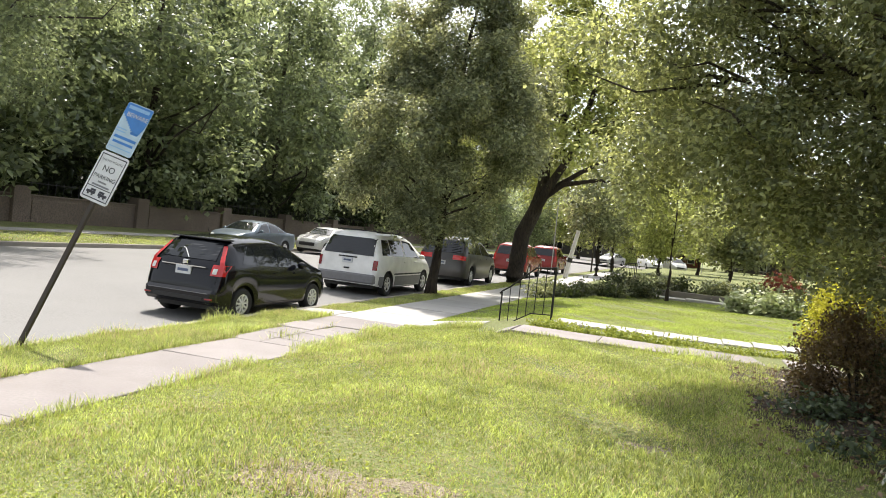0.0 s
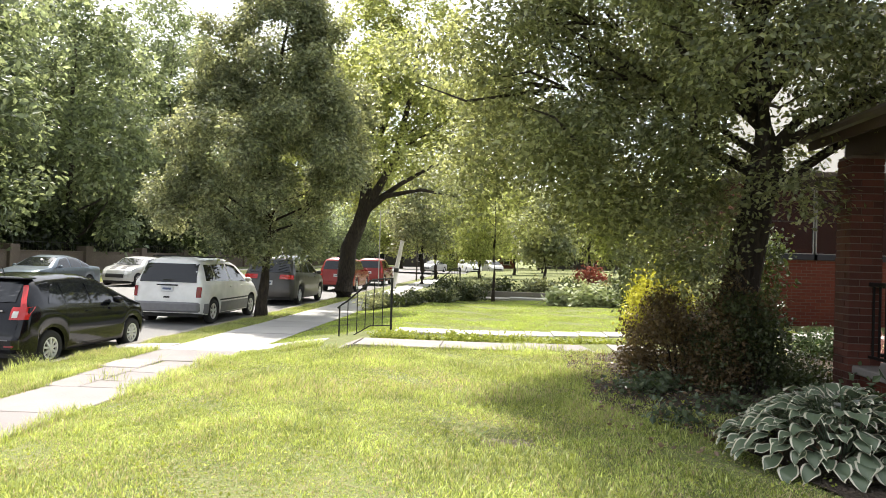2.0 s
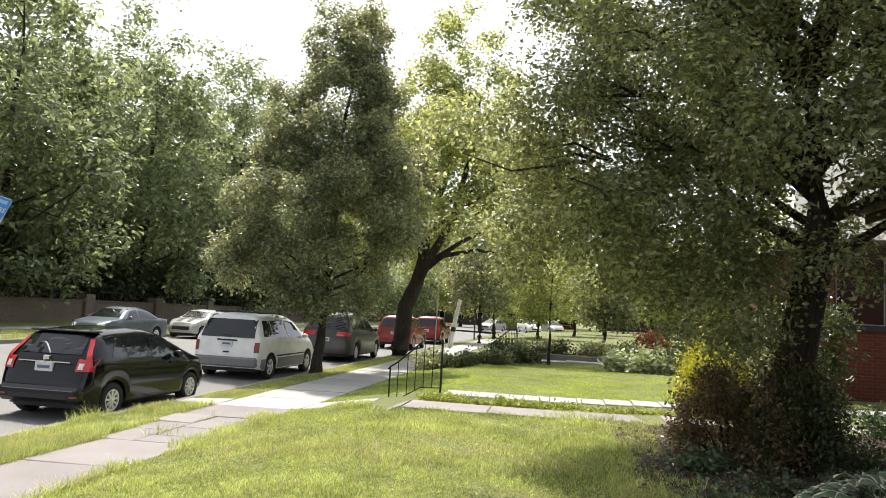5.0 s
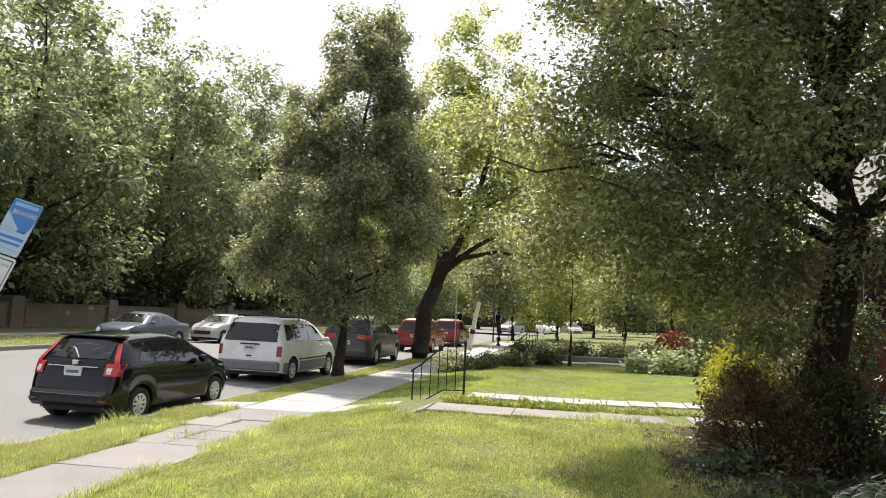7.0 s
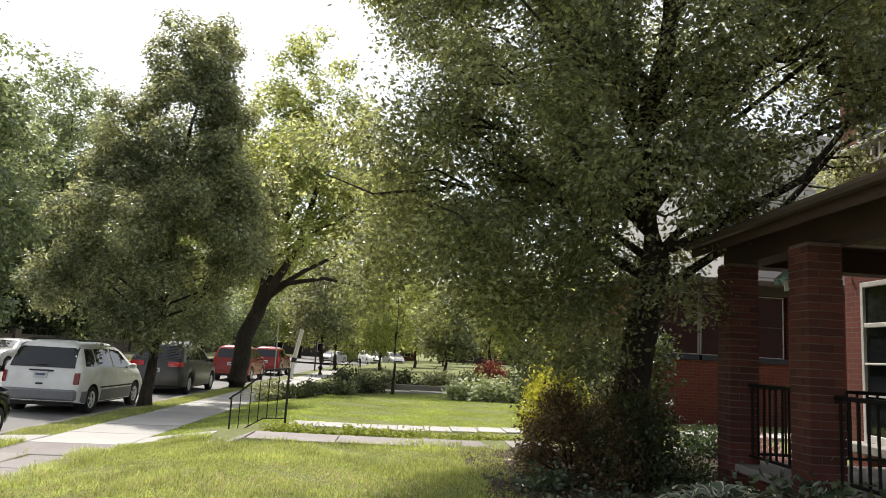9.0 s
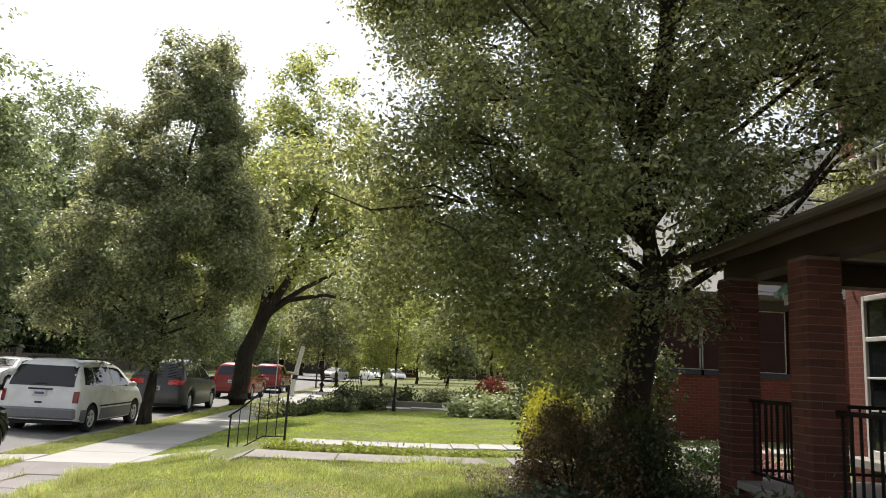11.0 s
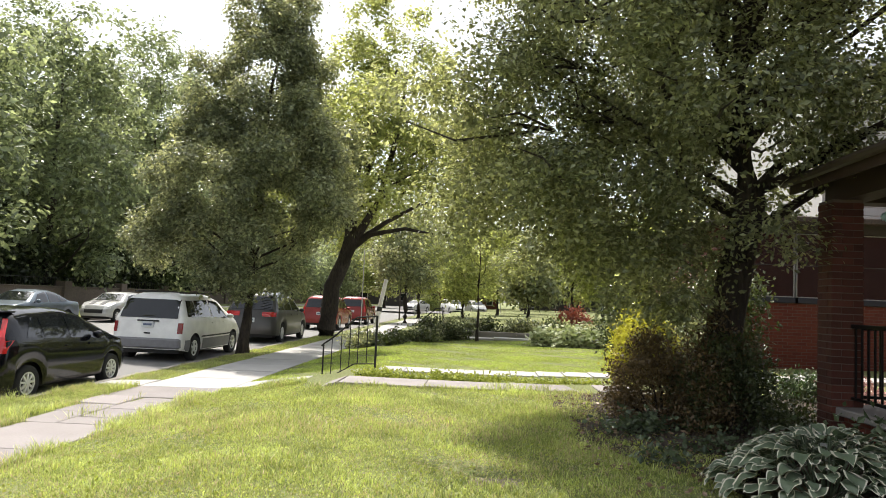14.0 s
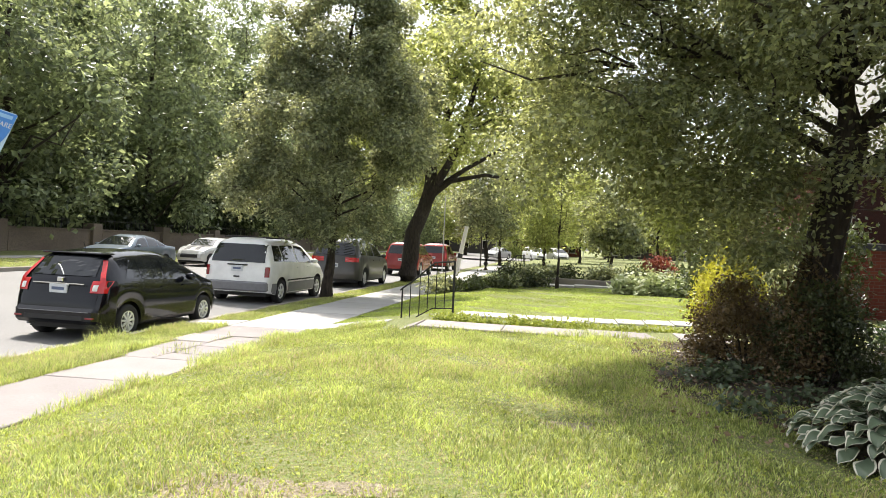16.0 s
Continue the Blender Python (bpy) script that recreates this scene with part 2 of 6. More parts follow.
# ---- mesh helpers ----
def part(name, bm, mat, parent=None, label="", smooth=False):
    """Links a bmesh as one mesh object, under a thing or as a thing."""
    me = bpy.data.meshes.new(name)
    bm.to_mesh(me)
    bm.free()
    me.materials.append(mat)
    if smooth:
        me.polygons.foreach_set("use_smooth", [True] * len(me.polygons))
    ob = new(name, me)
    if parent:
        ob.parent = parent
    if label:
        ob["label"] = label
    return ob


def from_arrays(name, verts, faces, mat, parent=None, smooth=False):
    """A mesh object from arrays of places and of equal-sized faces."""
    me = bpy.data.meshes.new(name)
    verts, faces = np.asarray(verts, np.float32), np.asarray(faces, np.int32)
    n, k = faces.shape
    me.vertices.add(len(verts))
    me.vertices.foreach_set("co", verts.ravel())
    me.loops.add(n * k)
    me.loops.foreach_set("vertex_index", faces.ravel())
    me.polygons.add(n)
    me.polygons.foreach_set("loop_start", np.arange(0, n * k, k, dtype=np.int32))
    me.polygons.foreach_set("use_smooth", np.full(n, smooth))
    me.update(calc_edges=True)
    me.materials.append(mat)
    ob = new(name, me)
    if parent:
        ob.parent = parent
    return ob


def empty(name, m=None):
    ob = new(name)
    if m is not None:
        ob.matrix_basis = m
    return ob


def box_into(bm, x0, x1, y0, y1, z0, z1, bevel=0.0):
    made = bmesh.ops.create_cube(bm, size=1.0, matrix=Matrix.Translation(((x0 + x1) / 2, (y0 + y1) / 2, (z0 + z1) / 2)) @ Matrix.Diagonal((x1 - x0, y1 - y0, z1 - z0, 1)))
    if bevel:
        es = list({e for v in made["verts"] for e in v.link_edges})
        bmesh.ops.bevel(bm, geom=es, offset=bevel, segments=1, affect="EDGES")
    return bm


def box(x0, x1, y0, y1, z0, z1, bevel=0.0):
    return box_into(bmesh.new(), x0, x1, y0, y1, z0, z1, bevel)


def tube_into(bm, path, radii, sides=7):
    """A tapered tube along places."""
    rings = []
    for i, p in enumerate(path):
        a, b = Vector(path[max(i - 1, 0)]), Vector(path[min(i + 1, len(path) - 1)])
        q = (b - a).to_track_quat("Z", "Y").to_matrix()
        rings.append([bm.verts.new(Vector(p) + q @ Vector((math.cos(u) * radii[i], math.sin(u) * radii[i], 0))) for u in (2 * math.pi * k / sides for k in range(sides))])
    for r0, r1 in zip(rings, rings[1:]):
        for k in range(sides):
            bm.faces.new((r0[k], r0[(k + 1) % sides], r1[(k + 1) % sides], r1[k]))
    bm.faces.new(rings[0][::-1])
    bm.faces.new(rings[-1])
    return bm


# ---- ground ----
def lerp(x, xs, zs):
    return float(np.interp(x, xs, zs))


KERB, KERB_FAR = -7.05, -19.3


def height(x, y):
    z = np.interp(x, [-60, -28, -20, -19.6, -19.4, -19.2, -7.2, -7.0, -6.8, -5.95, -4.4, -3.2, -2.2, 0, 3, 12], [0.62, 0.42, 0.30, 0.28, 0.22, -0.02, -0.12, 0.1, 0.15, 0.18, 0.2, 0.38, 0.5, 0.53, 0.62, 0.8])
    return z


def grid_sheet(name, xs, ys, zf, mat):
    X, Y = np.meshgrid(xs, ys)
    Z = zf(X, Y)
    nx, ny = len(xs), len(ys)
    v = np.stack([X, Y, Z], -1).reshape(-1, 3)
    i = np.arange((nx - 1) * (ny - 1))
    a = i // (nx - 1) * nx + i % (nx - 1)
    return from_arrays(name, v, np.stack([a, a + 1, a + nx + 1, a + nx], 1), mat, smooth=True)


xs = np.unique(np.r_[-900, -300, -120, np.arange(-60, -20, 4), np.arange(-20, -19, 0.1), np.arange(-19, -7.4, 1.2), np.arange(-7.4, 4, 0.15), np.arange(4, 14, 0.8), 20, 40, 90, 250, 900])
ys = np.unique(np.r_[-300, -100, -40, np.arange(-20, 0, 2), np.arange(0, 16, 0.2), np.arange(16, 40, 1), np.arange(40, 120, 8), 160, 250, 500, 1200])
ground = tagged(grid_sheet("ground", xs, ys, height, M["soil"]), "grassy earth of lawns and verges, mown and patchy", "ground", kind="structure")
road = tagged(grid_sheet("road", np.linspace(KERB_FAR, KERB, 9), np.r_[-60, np.arange(-20, 90, 4.0), 160, 320], lambda X, Y: 0.06 * (1 - ((X + 13.2) / 6.2) ** 2) + 0.13 * np.clip((-8.5 - X) / 10.8, 0, 1), M["asphalt"]), "worn pale grey asphalt street with faint cracks", "road", kind="structure")
for x0, x1, kz in ((KERB - 0.02, KERB + 0.14, 0.0), (KERB_FAR - 0.14, KERB_FAR + 0.02, 0.13)):
    kerb = tagged(part("kerb", box(x0 + 0.004, x1 - 0.004, -40, 160, -0.1, 0.13 + kz), M["kerb"]), "weathered concrete kerb along the street", "kerb", kind="structure")
    me = None
    for i in range(40):
        if me is None:
            s = part("kerb_stone", box(x0, x1, 0, 2.385, -0.05, 0.15 + kz, 0.015), M["kerb"], kerb)
            me = s.data
        else:
            s = new("kerb_stone", me)
            s.parent = kerb
        s.location = (0.004 * math.sin(i * 2.3), -16 + i * 2.4, 0.004 * math.sin(i * 1.7))


def slabs(parent, mat, x0, x1, y0, y1, n, along="y", gap=0.014, lift=None, seed=1, thick=0.08, tilt=0.004):
    """Concrete slabs in a row with open joints, lying on the ground's slope."""
    rng = random.Random(seed)
    for i in range(n):
        a, b = (y0, y1) if along == "y" else (x0, x1)
        p, q = a + (b - a) * i / n + gap / 2, a + (b - a) * (i + 1) / n - gap / 2
        bx = (x0, x1, p, q) if along == "y" else (p, q, y0, y1)
        cx, cy = (bx[0] + bx[1]) / 2, (bx[2] + bx[3]) / 2
        s = part("slab", box(bx[0] - cx, bx[1] - cx, bx[2] - cy, bx[3] - cy, -thick, 0, 0.008), mat, parent)
        z = float(height(cx, cy)) + 0.016 if lift is None else lift(cx)
        dx = bx[1] - cx
        slope = 0.0 if lift is not None else math.atan2(float(height(cx + dx, cy)) - float(height(cx - dx, cy)), 2 * dx)
        s.matrix_basis = Matrix.Translation((cx, cy, z + rng.uniform(-tilt, tilt))) @ Euler((rng.uniform(-tilt, tilt) * 1.5, rng.uniform(-tilt, tilt) - slope, rng.uniform(-tilt, tilt))).to_matrix().to_4x4()


pavement = tagged(part("pavement", box(-5.6, -4.42, -15, 90, 0.0, 0.17), M["old_concrete"]), "concrete pavement of slabs, older and cracked near the lawn", "pavement", kind="structure")
slabs(pavement, M["old_concrete"], -5.62, -4.42, -9.0, 8.55, 12, seed=2, tilt=0.007)
# a broken slab, in pieces
for (a, b, c, d), t in (((-5.72, -5.25, 8.56, 9.4), 0.0070), ((-5.23, -4.4, 8.58, 9.05), -0.0052), ((-5.22, -4.35, 9.08, 9.75), 0.0063), ((-5.80, -5.26, 9.43, 10.1), -0.0070), ((-5.24, -4.38, 9.78, 10.4), 0.0042), ((-5.9, -5.27, 10.12, 10.9), 0.0070), ((-5.25, -4.4, 10.43, 10.9), -0.01)):
    s = part("slab", box(a, b, c, d, 0.12, 0.205, 0.012), M["old_concrete"], pavement)
    s.matrix_basis = Matrix.Translation((-5, 9.5, 0)) @ Euler((t * 0.5, t, t * 1.5)).to_matrix().to_4x4() @ Matrix.Translation((5, -9.5, 0))
slabs(pavement, M["old_concrete"], -5.97, -4.4, 10.93, 12.15, 1, seed=3)
slabs(pavement, M["new_concrete"], -5.95, -4.4, 12.17, 60, 32, seed=4)
verge_walk = tagged(part("verge_walk", box(-6.9, -5.97, 12.3, 12.95, 0.0, 0.13), M["concrete"]), "short pale concrete crossing from pavement to kerb", "pavement", kind="structure")
slabs(verge_walk, M["new_concrete"], -6.9, -5.97, 12.2, 13.05, 1, "x")
stair_walk = tagged(part("stair_walk", box(-4.38, -3.15, 12.95, 13.75, 0.0, 0.15), M["concrete"]), "short pale concrete walk to the garden steps", "pavement", kind="structure")
slabs(stair_walk, M["new_concrete"], -4.38, -3.15, 12.3, 13.2, 2, "x")
old_path = tagged(part("garden_path", box(-2.2, 7, 11.25, 12.05, 0.2, 0.5), M["old_concrete"]), "brown weathered concrete garden path with a sloping end", "path", kind="structure")
slabs(old_path, M["old_concrete"], -2.3, 7.2, 11.2, 12.1, 7, "x", lift=lambda x: 0.555 + 0.02 * max(x, 0))
ramp = bmesh.new()
vs = [ramp.verts.new(p) for p in ((-2.98, 11.15, 0.2), (-2.98, 12.1, 0.2), (-2.3, 12.1, 0.2), (-2.3, 11.15, 0.2), (-2.98, 11.15, 0.31), (-2.98, 12.1, 0.31), (-2.3, 12.1, 0.562), (-2.3, 11.15, 0.562))]
for f in ((0, 1, 2, 3), (4, 7, 6, 5), (0, 4, 5, 1), (3, 2, 6, 7), (0, 3, 7, 4), (1, 5, 6, 2)):
    ramp.faces.new([vs[i] for i in f])
bmesh.ops.recalc_face_normals(ramp, faces=ramp.faces)
bmesh.ops.bevel(ramp, geom=list(ramp.edges), offset=0.02, segments=2, affect="EDGES")
part("path_ramp", ramp, M["old_concrete"], old_path)
new_path = tagged(part("garden_path", box(-1.9, 9, 13.35, 14.05, 0.2, 0.5), M["concrete"]), "white concrete garden path between lawns", "path", kind="structure")
slabs(new_path, M["new_concrete"], -2.0, 9.0, 13.3, 14.1, 22, "x", lift=lambda x: 0.56 + 0.03 * max(x, 0))
for i in range(3):
    part("step", box(-3.15 + i * 0.38, -2.72 + i * 0.38 + 0.02, 13.3, 14.1, 0.1, 0.30 + i * 0.09, 0.012), M["new_concrete"], new_path)
far_path = tagged(part("garden_path", box(-2.4, 12, 25.45, 26.25, 0.2, 0.52), M["concrete"]), "pale concrete path to the next house", "path", kind="structure")
slabs(far_path, M["new_concrete"], -2.5, 12, 25.4, 26.3, 10, "x", lift=lambda x: 0.60 + 0.03 * max(x, 0))
border = tagged(part("border_wall", box(-2.4, 11, 26.5, 26.75, 0.3, 0.80, 0.02), M["kerb"]), "low grey concrete border of a raised planting bed", "garden wall", kind="structure")
far_walk = tagged(part("far_pavement", box(-24.6, -23.1, -30, 120, 0.0, 0.38), M["concrete"]), "pale pavement on the other side of the street", "pavement", kind="structure")
cross = tagged(grid_sheet("cross_street", np.array([-19, -7, -5, 20, 60.0]), np.array([84.0, 92.0, 100.0]), lambda X, Y: 0.27 + 0 * X, M["asphalt"]), "cross street at the end of the block", "road", kind="structure")
mulch_xy = [(0.95, 11.0), (0.85, 9.8), (1.0, 8.4), (0.95, 7.3), (1.25, 6.6), (1.7, 5.9), (2.0, 4.9), (2.2, 3.4), (2.3, 1.0), (6.0, 1.0), (6.0, 11.0)]
bm = bmesh.new()
bm.faces.new([bm.verts.new((x, y, 0)) for x, y in mulch_xy])
bmesh.ops.triangulate(bm, faces=bm.faces)
bmesh.ops.subdivide_edges(bm, edges=bm.edges, cuts=7, use_grid_fill=True)
for v in bm.verts:
    n1 = noise.noise(v.co * 1.7)
    v.co.x += 0.12 * n1
    v.co.z = float(height(v.co.x, v.co.y)) + 0.02 + 0.02 * noise.noise(v.co * 5)
tagged(part("mulch_bed", bm, M["mulch"], smooth=True), "dark brown mulch and soil under the shrubs", "garden bed", kind="structure")


# ---- car parts ----
def car_materials(name, paint, metal=0.3, rough=0.25):
    m, nt, p = material(name, rough, metal)
    f = noise_fac(nt, 3.0)
    nt.links.new(mixed(nt, f, tuple(v * 0.85 for v in paint), paint), p.inputs["Base Color"])
    p.inputs["Coat Weight"].default_value, p.inputs["Coat Roughness"].default_value = 0.15, 0.04
    p.inputs["Specular IOR Level"].default_value = 0.35
    return m


M["glass"] = plain("car_glass", (0.012, 0.014, 0.016), 0.04)
M["glass"].node_tree.nodes["Principled BSDF"].inputs["Specular IOR Level"].default_value = 0.65
M["tyre"] = plain("tyre_rubber", (0.02, 0.02, 0.02), 0.85)
M["rim"] = plain("rim_alloy", (0.78, 0.78, 0.78), 0.35, 0.3)
M["dark_lens"] = plain("dark_lens", (0.22, 0.012, 0.015), 0.2, 0, 0.6)
M["red_lens"] = plain("red_lens", (0.55, 0.02, 0.02), 0.15, 0, 0.6)
M["clear_lens"] = plain("clear_lens", (0.7, 0.7, 0.68), 0.15, 0, 0.6)
M["trim"] = plain("black_trim", (0.018, 0.018, 0.018), 0.6)
M["plate"] = plain("number_plate", (0.62, 0.64, 0.66), 0.5)
M["plate_bar"] = plain("plate_bar", (0.10, 0.13, 0.22), 0.6)
M["chrome"] = plain("chrome", (0.75, 0.75, 0.75), 0.15, 1.0)


class Shell:
    """A car's skin: width at each length and height, from its side and plan outlines. u runs from the tail, v is half the width."""

    def __init__(self, length, half, top, belt, sill, plan, wheels, wheel_r, tumble=0.16, arch=0.06):
        self.L, self.half, self.wheels, self.R = length, half, wheels, wheel_r
        self.top_uz, self.belt_uz, self.plan = np.array(top).T, np.array(belt).T, np.array(plan).T
        self.sill, self.tumble, self.arch = sill, tumble, wheel_r + arch

    def top(self, u):
        return np.interp(u, *self.top_uz)

    def belt(self, u):
        return np.minimum(np.interp(u, *self.belt_uz), self.top(u) - 0.03)

    def low(self, u):
        z = np.full(np.shape(u), self.sill) + 0.06 * np.clip(1 - np.minimum(u, self.L - u) / 0.35, 0, 1)
        for c in self.wheels:
            d = np.abs(u - c)
            z = np.where(d < self.arch, np.maximum(z, self.R + np.sqrt(np.maximum(self.arch ** 2 - d ** 2, 0))), z)
        return z

    def section(self, u):
        """Half-outline at u: places (v, z) from sill to roof middle."""
        w, zb, zt, z0 = self.half * np.interp(u, *self.plan), self.belt(u), self.top(u), self.low(u)
        zb = max(zb, z0 + 0.05)
        zt = max(zt, zb + 0.02)
        rise = zt - zb
        lean = self.tumble * min(rise / 0.5, 1.25)
        e = min(0.14, rise * 0.35)
        mid = z0 + (zb - z0) * 0.5
        return [(w - 0.035, z0), (w - 0.008, z0 + (zb - z0) * 0.22), (w, mid), (w - 0.008, z0 + (zb - z0) * 0.8), (w - 0.035, zb),
                (w - 0.035 - lean * 0.45, zb + rise * 0.42), (w - 0.035 - lean * 0.85, zt - e), (w - 0.07 - lean * 1.1, zt - e * 0.42),
                (w - 0.17 - lean * 1.2, zt - e * 0.1), (w * 0.45, zt + 0.012), (0, zt + 0.02)]

    def stations(self):
        ends = np.r_[0, 0.015, 0.04, 0.08, 0.13, 0.19, 0.26, 0.34, 0.43, 0.52, 0.62, 0.72]
        return np.unique(np.round(np.r_[ends, self.L - ends, np.arange(0.8, self.L - 0.75, 0.09), *[c + self.arch * np.sin(np.linspace(-1.571, 1.571, 15)) for c in self.wheels]], 3))

    def width(self, u, z):
        s = np.array(self.section(u))
        if z > s[-1, 1] or z < s[0, 1]:
            return 0.0
        return float(np.interp(z, s[:, 1], s[:, 0]))

    def body(self):
        bm = bmesh.new()
        us = self.stations()
        rings = []
        for u in us:
            s = self.section(float(u))
            right = [bm.verts.new((v, u - self.L / 2, z)) for v, z in s]
            left = [bm.verts.new((-v, u - self.L / 2, z)) for v, z in s[:-1]]
            rings.append(right + left[::-1])
        k = len(rings[0])
        for a, b in zip(rings, rings[1:]):
            for i in range(k - 1):
                bm.faces.new((a[i], b[i], b[i + 1], a[i + 1]))
        bm.faces.new(rings[0])
        bm.faces.new(rings[-1][::-1])
        bmesh.ops.recalc_face_normals(bm, faces=bm.faces)
        return bm

    def side(self, poly, out=0.006, n=6, right=True):
        """A plate on the flank, over four corners (u, z): lower rear, lower front, upper front, upper rear."""
        bm = bmesh.new()
        g = []
        for j in range(n + 1):
            row = []
            for i in range(n + 1):
                a, b = i / n, j / n
                u = (poly[0][0] * (1 - a) + poly[1][0] * a) * (1 - b) + (poly[3][0] * (1 - a) + poly[2][0] * a) * b
                z = (poly[0][1] * (1 - a) + poly[1][1] * a) * (1 - b) + (poly[3][1] * (1 - a) + poly[2][1] * a) * b
                v = self.width(u, min(z, self.top(u) - 0.02)) + out
                row.append(bm.verts.new((v if right else -v, u - self.L / 2, z)))
            g.append(row)
        for r0, r1 in zip(g, g[1:]):
            for i in range(n):
                bm.faces.new((r0[i], r0[i + 1], r1[i + 1], r1[i]))
        bmesh.ops.recalc_face_normals(bm, faces=bm.faces)
        if (bm.faces[0].normal.x > 0) != right:
            bmesh.ops.reverse_faces(bm, faces=bm.faces)
        return bm

    def end(self, z0, z1, v0, v1, rear=True, out=0.008, n=8, taper=1.0):
        """A plate on the tail or nose, between heights and half-widths (taper: how the width shrinks upwards)."""
        us = np.linspace(0, self.L * 0.55, 260)
        us = us if rear else self.L - us
        bm = bmesh.new()
        g = []
        for j in range(n + 1):
            z = z0 + (z1 - z0) * j / n
            ws = np.array([self.width(float(u), z) for u in us])
            k = 1 + (taper - 1) * j / n
            row = []
            for i in range(n + 1):
                v = (v0 + (v1 - v0) * i / n) * k
                ok = np.nonzero(ws >= max(abs(v), 0.03))[0]
                u = us[ok[0]] if len(ok) else us[int(np.argmax(ws))]
                row.append(bm.verts.new((v, u - self.L / 2 + (-out if rear else out), z + 0.3 * out)))
            g.append(row)
        for r0, r1 in zip(g, g[1:]):
            for i in range(n):
                bm.faces.new((r0[i], r0[i + 1], r1[i + 1], r1[i]))
        bmesh.ops.recalc_face_normals(bm, faces=bm.faces)
        if (sum(f.normal.y for f in bm.faces) < 0) != rear:
            bmesh.ops.reverse_faces(bm, faces=bm.faces)
        return bm


def wheel_mesh(r, width, outward):
    bm = bmesh.new()
    prof = [(r * 0.62, width * 0.42), (r * 0.80, width * 0.5), (r * 0.95, width * 0.46), (r, width * 0.3), (r, -width * 0.3), (r * 0.95, -width * 0.46), (r * 0.62, -width * 0.42)]
    n = 28
    rings = [[bm.verts.new((x * outward, a * math.cos(t), a * math.sin(t))) for a, x in prof] for t in (2 * math.pi * k / n for k in range(n))]
    for k in range(n):
        for i in range(len(prof) - 1):
            bm.faces.new((rings[k][i], rings[k][i + 1], rings[(k + 1) % n][i + 1], rings[(k + 1) % n][i]))
    bmesh.ops.recalc_face_normals(bm, faces=bm.faces)
    return bm


def rim_mesh(r, width, outward, spokes=9):
    bm = bmesh.new()
    n = 28
    ring = [(r * 0.63, width * 0.43), (r * 0.55, width * 0.41), (r * 0.53, width * 0.28)]
    rings = [[bm.verts.new((x * outward, a * math.cos(t), a * math.sin(t))) for a, x in ring] for t in (2 * math.pi * k / n for k in range(n))]
    for k in range(n):
        for i in range(2):
            bm.faces.new((rings[k][i], rings[k][i + 1], rings[(k + 1) % n][i + 1], rings[(k + 1) % n][i]))
    for k in range(spokes):
        t = 2 * math.pi * k / spokes
        m = Matrix.Rotation(t, 4, "X") @ Matrix.Translation((width * 0.36 * outward, 0, r * 0.34)) @ Matrix.Diagonal((0.03, r * 0.12, r * 0.46, 1))
        bmesh.ops.create_cube(bm, size=1, matrix=m)
    bmesh.ops.create_cone(bm, cap_ends=True, segments=12, radius1=r * 0.15, radius2=r * 0.13, depth=0.05, matrix=Matrix.Translation((width * 0.37 * outward, 0, 0)) @ Matrix.Rotation(math.pi / 2, 4, "Y"))
    bmesh.ops.recalc_face_normals(bm, faces=bm.faces)
    return bm


def disc(r, x, n=20):
    bm = bmesh.new()
    bmesh.ops.create_circle(bm, cap_ends=True, segments=n, radius=r, matrix=Matrix.Translation((x, 0, 0)) @ Matrix.Rotation(math.pi / 2, 4, "Y"))
    return bm


